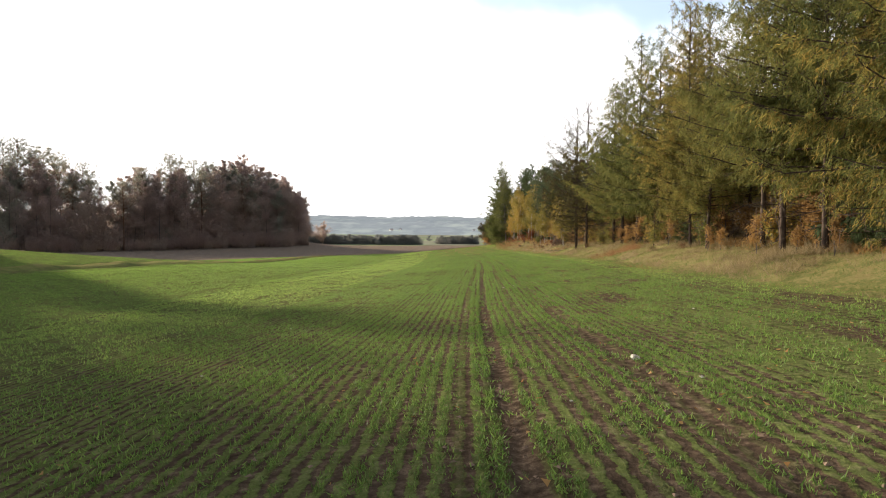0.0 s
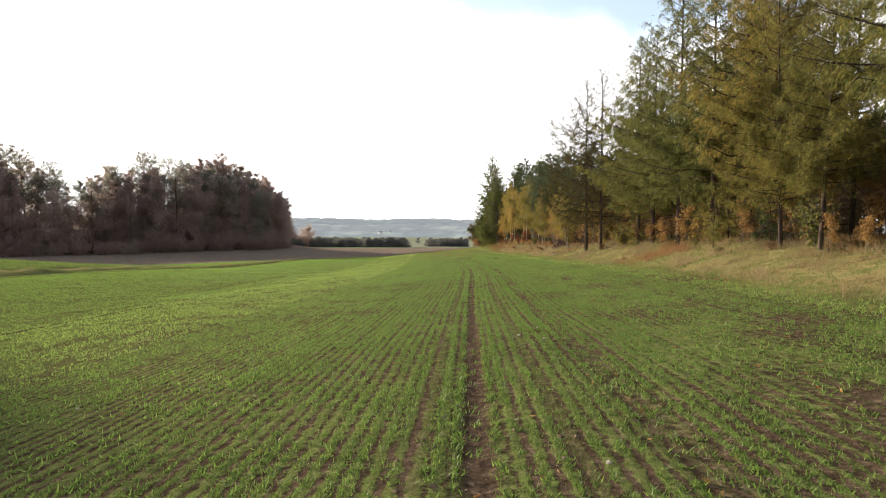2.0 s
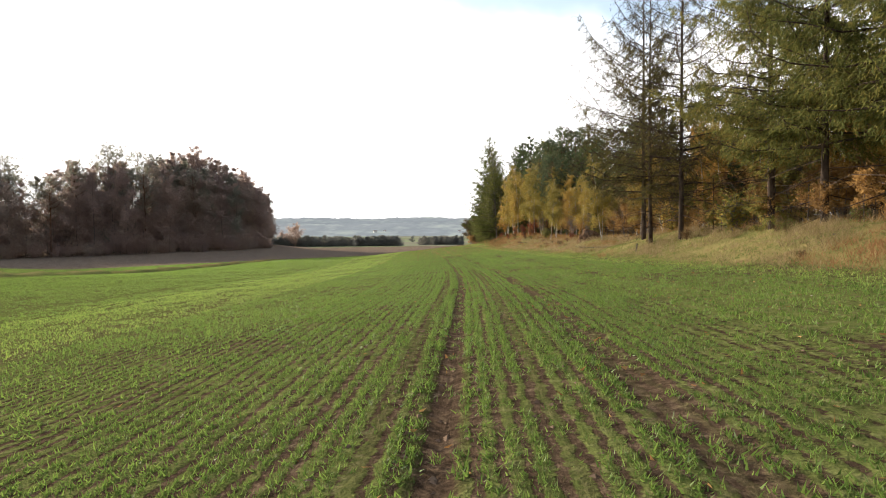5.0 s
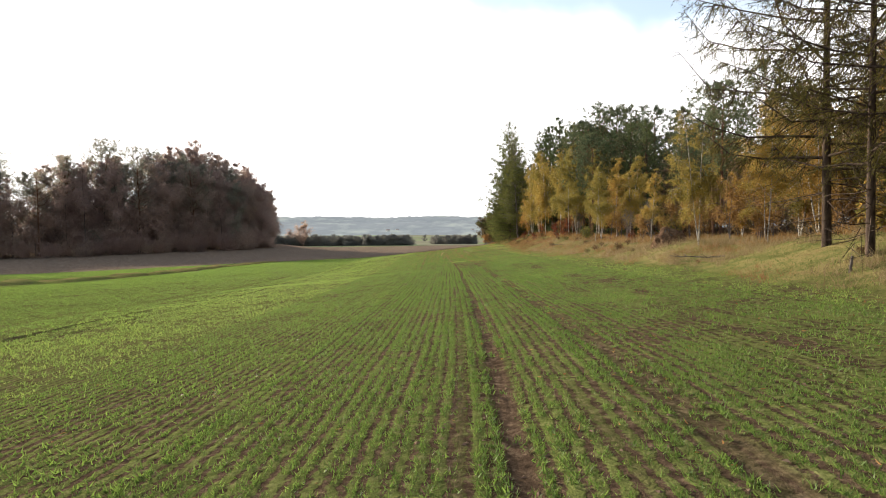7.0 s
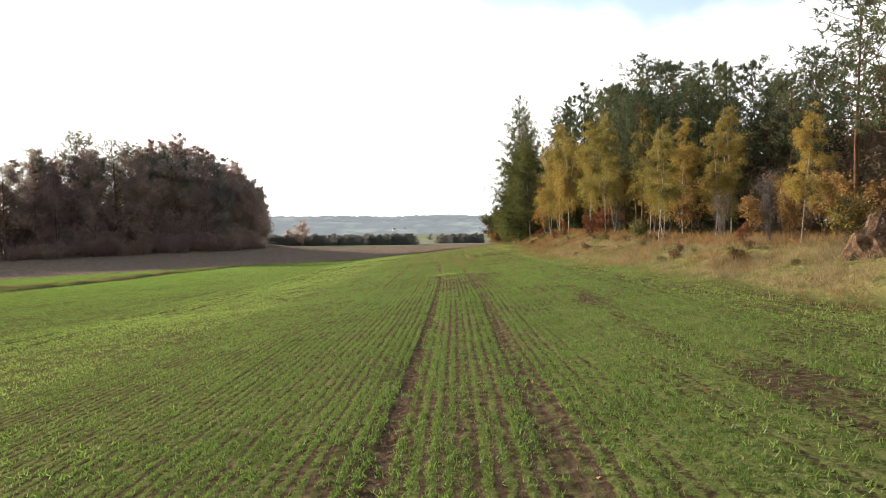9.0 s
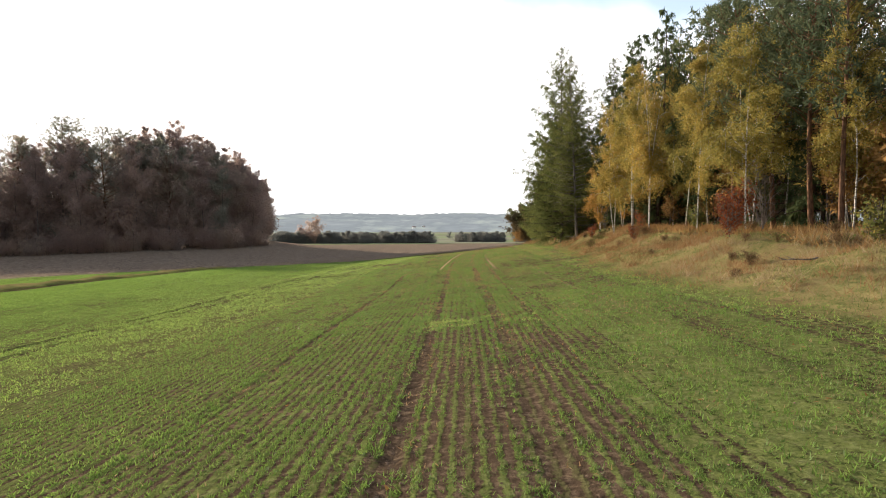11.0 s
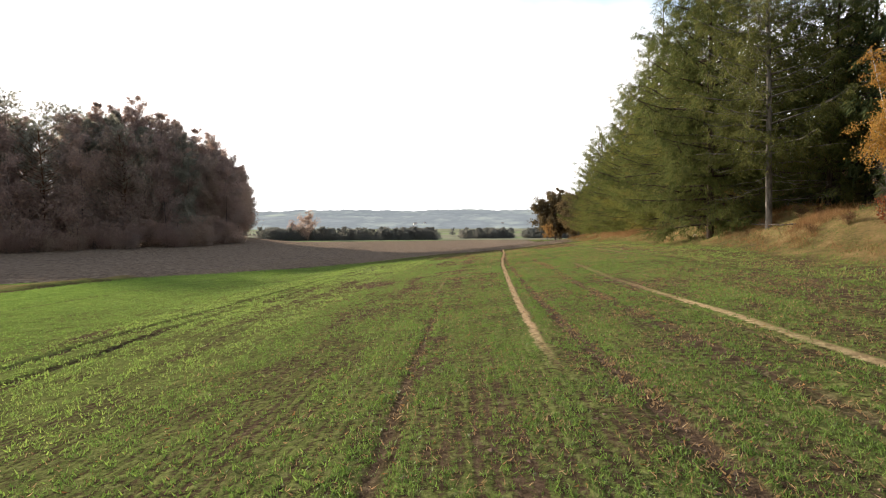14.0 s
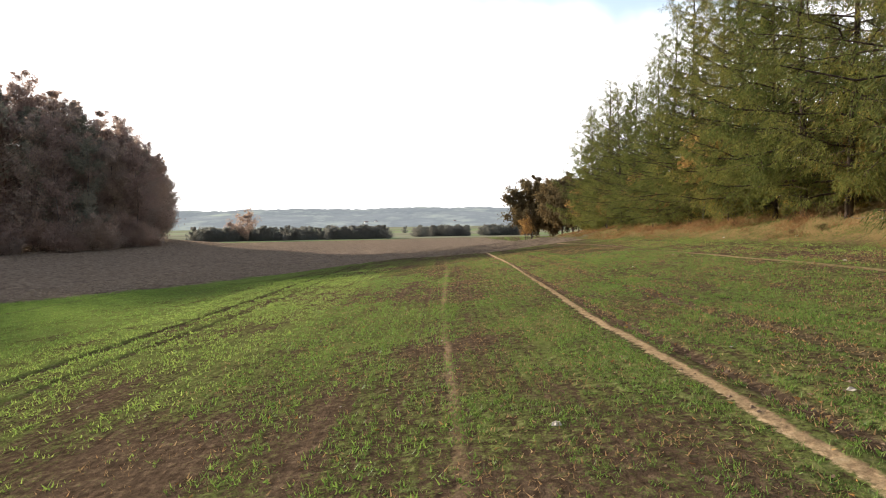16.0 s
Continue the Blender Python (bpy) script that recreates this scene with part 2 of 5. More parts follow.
def ground_material():
    m, nodes, links, bsdf = material("ground", 0.95)
    co = nodes.new("ShaderNodeTexCoord")
    pos = co.outputs["Object"]
    uv = nodes.new("ShaderNodeSeparateXYZ")
    links.new(co.outputs["UV"], uv.inputs[0])
    r, y = uv.outputs["X"], uv.outputs["Y"]

    def attr(name):
        n = nodes.new("ShaderNodeAttribute")
        n.attribute_name = name
        return n.outputs["Fac"]

    def m_(op, a, b=0.0, c=None, clamp=False):
        return math_node(nodes, links, op, a, b, c, clamp)

    fine = noise_node(nodes, links, 9, 6, pos, .7)
    mid = noise_node(nodes, links, 1.1, 5, pos)
    broad = noise_node(nodes, links, .11, 4, pos)
    tiny = noise_node(nodes, links, 26, 5, pos, .75)
    def window(a, b):
        n = nodes.new("ShaderNodeMapRange")
        n.inputs["From Min"].default_value, n.inputs["From Max"].default_value = a, b
        links.new(y, n.inputs["Value"])
        return n.outputs[0]

    # soil
    soil_ramp = ramp_node(nodes, ((.3, (.032, .021, .014)), (.52, (.09, .06, .039)), (.74, (.215, .15, .1))))
    links.new(fine, soil_ramp.inputs[0])
    soil = soil_ramp.outputs[0]
    # crop in rows, with shade between plants put into the green's dark end
    green_ramp = ramp_node(nodes, ((.28, (.038, .06, .014)), (.5, (.14, .205, .04)), (.72, (.285, .35, .082))))
    links.new(m_("ADD", m_("MULTIPLY", tiny, .6), m_("MULTIPLY", mid, .4)), green_ramp.inputs[0])
    wob = m_("MULTIPLY_ADD", m_("SUBTRACT", noise_node(nodes, links, 5.0, 4, pos), .5), .15, r)
    wave = m_("COSINE", m_("MULTIPLY", wob, 2 * math.pi / .15))
    beside = nodes.new("ShaderNodeMapRange")
    for key, value in (("From Min", 1.8), ("From Max", 3.6), ("To Min", 1.0), ("To Max", .15)):
        beside.inputs[key].default_value = value
    links.new(r, beside.inputs["Value"])
    wave = m_("MULTIPLY", wave, beside.outputs[0])
    stripe = m_("MULTIPLY_ADD", m_("MULTIPLY", wave, m_("MULTIPLY_ADD", window(95, 125), -.5, .55)), 1.0, attr("cover"))
    stripe = m_("ADD", stripe, m_("MULTIPLY", m_("SUBTRACT", fine, .5), 1.4))
    stripe = m_("ADD", stripe, m_("MULTIPLY", m_("SUBTRACT", tiny, .5), 1.6))

    streak_at = nodes.new("ShaderNodeCombineXYZ")
    links.new(m_("MULTIPLY", r, 4.2), streak_at.inputs[0])
    links.new(m_("MULTIPLY", y, .05), streak_at.inputs[1])
    streak = noise_node(nodes, links, 1.0, 4, streak_at.outputs[0], .65)
    stripe = m_("ADD", stripe, m_("MULTIPLY", m_("SUBTRACT", streak, .5), m_("MULTIPLY_ADD", window(95, 120), -.7, 1.5)))
    leafy = m_("MULTIPLY_ADD", m_("SUBTRACT", stripe, .44), 3.8, 0.0, True)

    def track(r0, half, depth):
        d = m_("ABSOLUTE", m_("SUBTRACT", m_("MULTIPLY_ADD", m_("SUBTRACT", fine, .5), .3, r), r0))
        return m_("MULTIPLY", m_("MULTIPLY_ADD", d, -1 / (half * .6), 1 / .6, True), depth)

    along = nodes.new("ShaderNodeCombineXYZ")
    links.new(m_("MULTIPLY", r, .8), along.inputs[0])
    links.new(m_("MULTIPLY", y, .07), along.inputs[1])
    patchy = m_("MULTIPLY_ADD", m_("SUBTRACT", noise_node(nodes, links, 1.0, 3, along.outputs[0]), .34), 4.0, 0.0, True)
    ruts = 0.0
    for r0, half, depth in ((0, .2, 1.0), (1.55, .24, .85), (-2.75, .12, .85), (2.45, .08, .7), (-.45, .06, .75), (.75, .06, .7), (-13.6, .26, 1.0), (-12.1, .2, .9),
                            (-24.5, .25, .6), (-7.4, .1, .45), (-5.0, .08, .35), (4.6, .1, .35), (8.0, .12, .3)):
        t = track(m_("MULTIPLY_ADD", window(105, 155), 2.2, r0) if r0 < -12 and r0 > -14 else r0, half, depth)
        if r0 in (-2.75, 2.45):
            t = m_("MULTIPLY", m_("MULTIPLY", t, window(86, 98)), window(136, 130))
        elif r0 == 1.55:
            t = m_("MULTIPLY", t, m_("MULTIPLY_ADD", patchy, .35, .65))
        elif r0 not in (0, -13.6):
            t = m_("MULTIPLY", t, patchy)
        ruts = t if isinstance(ruts, float) else m_("MAXIMUM", ruts, t)
    # close to the wheel tracks the plants themselves stand on the soil
    away = nodes.new("ShaderNodeMapRange")
    for key, value in (("From Min", 7.0), ("From Max", 34.0), ("To Min", .45), ("To Max", 1.0)):
        away.inputs[key].default_value = value
    links.new(m_("ABSOLUTE", r), away.inputs["Value"])
    leafy = m_("MULTIPLY", m_("MULTIPLY", leafy, away.outputs[0]), m_("SUBTRACT", 1.0, ruts))
    field = mix_node(nodes, links, leafy, soil, green_ramp.outputs[0])

    # pale sandy wheel lines further on
    sandy = 0.0
    for r0, half, a, b, bend in ((-.31, .1, 122, 126, .016), (2.75, .12, 117, 121, 0), (6.2, .14, 140, 146, 0), (4.6, .06, 96, 102, 0), (-3.05, .09, 131, 137, 0)):
        rr = m_("MULTIPLY_ADD", m_("SUBTRACT", y, 146.0), bend, r0) if bend else r0
        d = m_("ABSOLUTE", m_("SUBTRACT", m_("MULTIPLY_ADD", m_("SUBTRACT", fine, .5), .22, m_("MULTIPLY_ADD", m_("SUBTRACT", mid, .5), .16, r)), rr))
        t = m_("MULTIPLY", m_("MULTIPLY_ADD", d, -1 / (half * .5), 2.0, True), window(a, b))
        if r0 != -.31:
            t = m_("MULTIPLY", t, m_("MULTIPLY", patchy, .45 if r0 < 0 else .3 if r0 == 4.6 else .8))
        if r0 in (2.75, 4.6):
            t = m_("MULTIPLY", t, window(144, 136) if r0 < 3 else window(126, 116))
        sandy = t if isinstance(sandy, float) else m_("MAXIMUM", sandy, t)
    sand_ramp = ramp_node(nodes, ((.3, (.22, .145, .085)), (.55, (.42, .29, .17)), (.78, (.57, .42, .26))))
    links.new(fine, sand_ramp.inputs[0])
    field = mix_node(nodes, links, sandy, field, sand_ramp.outputs[0])
    # ploughed land
    clods = noise_node(nodes, links, 1.6, 5, pos, .7)
    plough_ramp = ramp_node(nodes, ((.3, (.075, .054, .041)), (.5, (.175, .128, .094)), (.72, (.34, .26, .185))))
    links.new(clods, plough_ramp.inputs[0])
    out = mix_node(nodes, links, attr("plough"), field, plough_ramp.outputs[0])
    # rough grass of the bank
    grass_ramp = ramp_node(nodes, ((.34, (.07, .085, .025)), (.44, (.15, .15, .05)), (.52, (.25, .2, .085)), (.60, (.15, .1, .05)), (.7, (.31, .235, .12))))
    links.new(m_("ADD", m_("MULTIPLY", fine, .35), m_("ADD", m_("MULTIPLY", mid, .4), m_("MULTIPLY", broad, .25))), grass_ramp.inputs[0])
    rusty_ramp = ramp_node(nodes, ((.34, (.085, .07, .03)), (.46, (.17, .11, .055)), (.56, (.22, .13, .065)), (.68, (.32, .22, .115))))
    links.new(m_("ADD", m_("MULTIPLY", fine, .45), m_("MULTIPLY", mid, .55)), rusty_ramp.inputs[0])
    bank_tone = mix_node(nodes, links, m_("MULTIPLY", window(92, 128), .65), grass_ramp.outputs[0], rusty_ramp.outputs[0])
    out = mix_node(nodes, links, attr("bank"), out, bank_tone)
    litter_ramp = ramp_node(nodes, ((.3, (.075, .05, .032)), (.6, (.18, .11, .065)), (.8, (.3, .19, .1))))
    links.new(fine, litter_ramp.inputs[0])
    out = mix_node(nodes, links, attr("wood"), out, litter_ramp.outputs[0])
    # distant fields
    cells = nodes.new("ShaderNodeTexVoronoi")
    cells.inputs["Scale"].default_value = .0055
    links.new(pos, cells.inputs["Vector"])
    far_ramp = ramp_node(nodes, ((0, (.16, .16, .11)), (.35, (.22, .21, .14)), (.5, (.24, .22, .16)), (.75, (.19, .23, .11)), (1, (.26, .26, .18))))
    tone = nodes.new("ShaderNodeSeparateColor")
    links.new(cells.outputs["Color"], tone.inputs[0])
    links.new(tone.outputs[0], far_ramp.inputs[0])
    out = mix_node(nodes, links, attr("far"), out, far_ramp.outputs[0])
    links.new(out, bsdf.inputs["Base Color"])
    bump = nodes.new("ShaderNodeBump")
    bump.inputs["Strength"].default_value, bump.inputs["Distance"].default_value = .9, .06
    rough_h = m_("ADD", m_("MULTIPLY_ADD", m_("MULTIPLY", wave, m_("SUBTRACT", 1.0, attr("bank"))), .12, m_("MULTIPLY_ADD", m_("MULTIPLY", streak, m_("SUBTRACT", 1.0, attr("bank"))), 1.0, m_("MULTIPLY_ADD", tiny, .6, fine))), m_("ADD", m_("MULTIPLY", leafy, .6), m_("MULTIPLY", ruts, -.6)))
    links.new(m_("ADD", rough_h, m_("MULTIPLY", m_("MULTIPLY", clods, attr("plough")), 4.0)), bump.inputs["Height"])
    links.new(bump.outputs[0], bsdf.inputs["Normal"])
    return m


# ---- mesh helpers ----
def mesh_from(name, verts, faces, mat, smooth_faces=False):
    me = bpy.data.meshes.new(name)
    me.from_pydata(np.asarray(verts, float), [], np.asarray(faces, int))
    me.materials.append(mat)
    if smooth_faces:
        me.polygons.foreach_set("use_smooth", np.ones(len(me.polygons), bool))
    me.update()
    return me


def part(name, me, parent, label=""):
    ob = new(name, me)
    ob.parent = parent
    return tagged(ob, label)


class Shape:
    """Gathers tubes and single blades into one mesh."""

    def __init__(self):
        self.v, self.f, self.n = [], [], 0

    def add(self, v, f):
        self.v.append(np.asarray(v, float))
        self.f.append(np.asarray(f, int) + self.n)
        self.n += len(v)

    def tube(self, pts, radii, sides=5):
        pts = np.asarray(pts, float)
        way = np.gradient(pts, axis=0)
        way /= np.linalg.norm(way, axis=1)[:, None] + 1e-9
        ref = np.where(np.abs(way[:, 2:3]) > .8, np.array([[1.0, 0, 0]]), np.array([[0, 0, 1.0]]))
        a = np.cross(way, ref)
        a /= np.linalg.norm(a, axis=1)[:, None] + 1e-9
        b = np.cross(way, a)
        ang = np.arange(sides) * 2 * math.pi / sides
        ring = a[:, None] * np.cos(ang)[None, :, None] + b[:, None] * np.sin(ang)[None, :, None]
        v = (pts[:, None] + ring * np.asarray(radii, float)[:, None, None]).reshape(-1, 3)
        i = np.arange(len(pts) - 1)[:, None] * sides
        j = np.arange(sides)[None]
        k = (j + 1) % sides
        q = np.stack([i + j, i + k, i + sides + k, i + sides + j], -1).reshape(-1, 4)
        self.add(v, np.concatenate([q[:, [0, 1, 2]], q[:, [0, 2, 3]]]))

    def blades(self, pos, way, length, width, rng):
        n = len(pos)
        if not n:
            return
        way = way / (np.linalg.norm(way, axis=1)[:, None] + 1e-9)
        side = np.cross(way, rng.normal(size=(n, 3)))
        side /= np.linalg.norm(side, axis=1)[:, None] + 1e-9
        length, width = np.broadcast_to(length, n)[:, None], np.broadcast_to(width, n)[:, None]
        v = np.stack([pos - side * width / 2, pos + side * width / 2, pos + way * length], 1).reshape(-1, 3)
        self.add(v, np.arange(3 * n).reshape(-1, 3))

    def mesh(self, name, mat, smooth_faces=False):
        return mesh_from(name, np.concatenate(self.v), np.concatenate(self.f), mat, smooth_faces)


# ---- trees ----
def conifer(kind, h, seed, fill=1.0, spread=.25, low=.1, bark_mat=LARCH_BARK, leaf_mat=LARCH_GREEN, droop=.35, leaf=.18, thin_top=.6, fine=True, limbs=6.0, taper=.8, twig=.018, curl=.38):
    """A larch or spruce: whorls of limbs off one straight stem, twigs on the limbs and needles on the twigs."""
    rng = np.random.default_rng(seed)
    trunk, wood, green = Shape(), Shape(), Shape()
    bend = rng.normal(size=2) * .012 * h
    zs = np.linspace(-.3, h, 9)
    stem = np.stack([bend[0] * np.sin(zs / h * 2.5), bend[1] * np.sin(zs / h * 2), zs], 1)
    trunk.tube(stem, .0082 * h * (1 - zs.clip(0) / h * .93) + .01, 7)
    count = int((limbs if fine else 3.4) * h)
    for i in range(count):
        f = low + (1 - low) * ((i + rng.random()) / count) ** .95
        z0, az = f * h, i * 2.4 + rng.normal() * .3
        reach = (spread * h * (1 - f) ** taper + .25) * rng.uniform(.6, 1.15) * (.75 + .25 * smooth(low, low + .12, f))
        out = np.array([math.cos(az), math.sin(az), 0])
        across = np.array([-out[1], out[0], 0])
        s = np.array([0, .25, .5, .75, 1.0])
        rise = reach * (.10 * s + (.75 * f - .1) * s - droop * 1.35 * (1 - f * .8) * s ** 2 + curl * s ** 3)
        base = np.array([np.interp(z0, zs, stem[:, 0]), np.interp(z0, zs, stem[:, 1]), z0])
        line = base + out * (reach * s)[:, None] + np.stack([0 * s, 0 * s, rise], 1) + across * (rng.normal() * .1 * reach * s ** 2)[:, None]
        line = line + rng.normal(size=(5, 3)) * .035 * reach * s[:, None]
        wood.tube(line, .0042 * h * (1 - f * .75) * (1 - s * .85) * .8 + .004, 4 if fine else 3)
        twigs = max(6, int(reach * (10 if fine else 4)))
        ts = rng.uniform(.1, 1, twigs)
        root = np.stack([np.interp(ts, s, line[:, k]) for k in range(3)], 1)
        side = rng.choice([-1, 1], twigs) * rng.uniform(.2, 1, twigs)
        span = (.27 * reach * (1.15 - ts) + .17) * rng.uniform(.6, 1.3, twigs)
        hang = rng.uniform(-1.05, .2, twigs) - .25 * droop
        tip_way = across * side[:, None] + out * rng.uniform(.15, .9, twigs)[:, None] + np.array([0, 0, 1]) * hang[:, None]
        tip_way /= np.linalg.norm(tip_way, axis=1)[:, None]
        wood.blades(root, tip_way, span * 1.2, twig, rng)
        if fine:
            # side shoots of the twigs
            more = rng.uniform(.2, .9, twigs)[:, None]
            shoot = tip_way * .5 + rng.normal(size=(twigs, 3)) * .6
            wood.blades(root + tip_way * span[:, None] * more, shoot, span * .7, twig * .7, rng)
        dense = fill * (1 - thin_top * smooth(.5, 1.0, f)) * rng.uniform(.25, 1.75)
        k = rng.poisson(np.clip(span * (44 if fine else 22) * dense, 0, 70))
        idx = np.repeat(np.arange(twigs), k)
        along = rng.uniform(.05, 1.1, len(idx))
        p = root[idx] + tip_way[idx] * (span[idx] * along)[:, None] + rng.normal(size=(len(idx), 3)) * (.035 + .035 * along)[:, None]
        way = tip_way[idx] * .7 + rng.normal(size=(len(idx), 3)) * .5 + np.array([0, 0, -.5])
        green.blades(p, way, leaf * rng.uniform(.5, 1.35, len(idx)), leaf * (.17 if fine else .24), rng)
    for i in range(int(low * h * 5) if fine else 0):
        # dead limbs under the crown
        z0, az, reach = rng.uniform(.06, max(.07, low)) * h, rng.uniform(0, 6.28), spread * h * rng.uniform(.25, .75)
        out = np.array([math.cos(az), math.sin(az), rng.uniform(-.35, .1)])
        s = np.linspace(0, 1, 4)[:, None]
        line = np.array([0, 0, z0]) + out * reach * s + rng.normal(size=(4, 3)) * .05 * reach * s
        wood.tube(line, np.linspace(.02, .005, 4), 3)
        t0 = rng.uniform(.2, 1, 7)
        root = line[0] + (line[3] - line[0]) * t0[:, None]
        wood.blades(root, out * .6 + rng.normal(size=(7, 3)) * .6, reach * rng.uniform(.15, .4, 7), .018, rng)
    return trunk.mesh(kind + " stem", bark_mat, True), green.mesh(kind + " needles", leaf_mat), wood.mesh(kind + " boughs", bark_mat, True)


def broadleaf(kind, h, seed, leaves=2500, leaf=.16, spread=.17, low=.3, lean=.03, stems=1, bark_mat=BIRCH_BARK, leaf_mat=BIRCH_GOLD, droop=.5, thick=.0062, top_heavy=0.0, clumped=.4, foot=.17, fine=True, hang=1.0):
    """A leafy tree: leaning stems, rising limbs, hanging twigs and loose leaves in clumps with gaps."""
    rng = np.random.default_rng(seed)
    trunk, wood, green = Shape(), Shape(), Shape()
    limbs = []
    for sidx in range(stems):
        hh = h * (1 if sidx == 0 else rng.uniform(.7, .95))
        way = rng.normal(size=2) * lean + (np.array([math.cos(sidx * 2.1), math.sin(sidx * 2.1)]) * .09 if stems > 1 else 0)
        zs = np.linspace(-.3, hh, 9)
        wig = rng.normal(size=2) * .02 * h
        stem = np.stack([way[0] * zs + wig[0] * np.sin(zs / hh * 5), way[1] * zs + wig[1] * np.sin(zs / hh * 4), zs], 1)
        trunk.tube(stem, thick * h * (1 - zs.clip(0) / hh * .9) + .008, 6 if fine else 5)
        for i in range(int(16 + h * .8) if fine else int(8 + h * .75)):
            f = low + (1 - low) * rng.random() ** (1 - top_heavy * .5)
            az = rng.uniform(0, 2 * math.pi)
            shape = math.sin(math.pi * min(1, (f - low) / (1 - low) * (.99 - foot) + foot)) ** .7
            reach = spread * h * shape * rng.uniform(.6, 1.1)
            out = np.array([math.cos(az), math.sin(az), 0])
            s = np.linspace(0, 1, 5)
            rise = reach * (1.1 * s - droop * s ** 2.5)
            base = np.array([np.interp(f * hh, zs, stem[:, k]) for k in range(3)])
            line = base + out * (reach * s)[:, None] + np.stack([0 * s, 0 * s, rise], 1) + rng.normal(size=(5, 3)) * .05 * reach * s[:, None]
            wood.tube(line[:: 1 if fine else 2], (thick * h * .32 * (1 - f * .6) * (1 - s * .85) + .004)[:: 1 if fine else 2], 4 if fine else 3)
            limbs.append((line, reach))
    per = leaves / sum(l[1] for l in limbs)
    for line, reach in limbs:
        twigs = max(4, int(reach * 5))
        ts = rng.uniform(.2, 1, twigs)
        root = np.stack([np.interp(ts * 4, np.arange(5), line[:, k]) for k in range(3)], 1)
        tw = rng.normal(size=(twigs, 3)) * .7 + np.array([0, 0, -droop * .9])
        tw /= np.linalg.norm(tw, axis=1)[:, None]
        span = rng.uniform(.3, 1, twigs) * (.25 * reach + .35) * hang
        if fine:
            wood.blades(root, tw, span, .018, rng)
        k = rng.poisson(per * reach / twigs * rng.uniform(1 - clumped, 1 + clumped, twigs))
        idx = np.repeat(np.arange(twigs), k)
        p = root[idx] + tw[idx] * (span[idx] * rng.random(len(idx)))[:, None] + rng.normal(size=(len(idx), 3)) * (.05 + (.05 if fine else .13) * reach)
        green.blades(p, rng.normal(size=(len(idx), 3)) + np.array([0, 0, -.5]), leaf * rng.uniform(.6, 1.4, len(idx)), leaf * .75, rng)
    return trunk.mesh(kind + " stem", bark_mat, True), green.mesh(kind + " leaves", leaf_mat), wood.mesh(kind + " boughs", bark_mat, True)


def pine(kind, h, seed, tufts=470, low=.4, leaf=.4, leaf_mat=PINE_GREEN):
    """A pine: bare stem below, then irregular limbs that end in dense tufts of needles."""
    rng = np.random.default_rng(seed)
    trunk, wood, green = Shape(), Shape(), Shape()
    zs = np.linspace(-.3, h, 9)
    wig = rng.normal(size=2) * .02 * h
    stem = np.stack([wig[0] * np.sin(zs / h * 4), wig[1] * np.sin(zs / h * 5), zs], 1)
    trunk.tube(stem, .0105 * h * (1 - zs.clip(0) / h * .9) + .012, 7)
    count = int(2.6 * h)
    for i in range(count):
        f = low + (1 - low) * (i + rng.random()) / count
        az = i * 2.4 + rng.normal() * .5
        reach = h * .2 * (math.sin(math.pi * min(1.0, (f - low) / (1 - low) * .72 + .25)) ** .8 + .08) * rng.uniform(.55, 1.2)
        out = np.array([math.cos(az), math.sin(az), 0])
        s = np.linspace(0, 1, 4)
        rise = reach * ((.05 + .6 * f) * s + .25 * s ** 2)
        base = np.array([np.interp(f * h, zs, stem[:, k]) for k in range(3)])
        line = base + out * (reach * s)[:, None] + np.stack([0 * s, 0 * s, rise], 1) + rng.normal(size=(4, 3)) * .04 * reach
        wood.tube(line, .0036 * h * (1 - f * .6) * (1 - s * .8) + .006, 4)
        n = max(3, int(tufts / count))
        ts = rng.uniform(.35, 1.05, n)
        c = np.stack([np.interp(ts * 3, np.arange(4), line[:, k]) for k in range(3)], 1) + rng.normal(size=(n, 3)) * np.array([.16, .16, .09]) * reach
        idx = np.repeat(np.arange(n), 8)
        way = rng.normal(size=(len(idx), 3)) * .8 + out * .3 + np.array([0, 0, .5])
        green.blades(c[idx] + rng.normal(size=(len(idx), 3)) * .07, way, leaf * rng.uniform(.6, 1.2, len(idx)), leaf * .26, rng)
    return trunk.mesh(kind + " stem", PINE_BARK, True), green.mesh(kind + " needles", leaf_mat), wood.mesh(kind + " boughs", PINE_BARK, True)


def tree_thing(name, meshes, label, category="tree", group="", crown="crown", trunk="trunk"):
    ob = tagged(new(name), label, category, group)
    part(trunk, meshes[0], ob)
    tagged(part("branchwork", meshes[2], part(crown, meshes[1], ob)), kind="stuff")
    return ob


def plant(thing, x, y, size=1.0, turn=None, sink=0.0):
    # the first planting moves the original, later ones copy it
    turn = random.uniform(0, 360) if turn is None else turn
    m = pose(x, y, float(height(x, y)) - sink, random.uniform(-1.5, 1.5), random.uniform(-1.5, 1.5), turn)
    if thing.get("planted"):
        ob = copy_thing(thing, m)
    else:
        thing["planted"] = 1
        ob = thing
        ob.matrix_basis = m
    ob.scale = (size * random.uniform(.92, 1.08), size * random.uniform(.92, 1.08), size)
    return ob


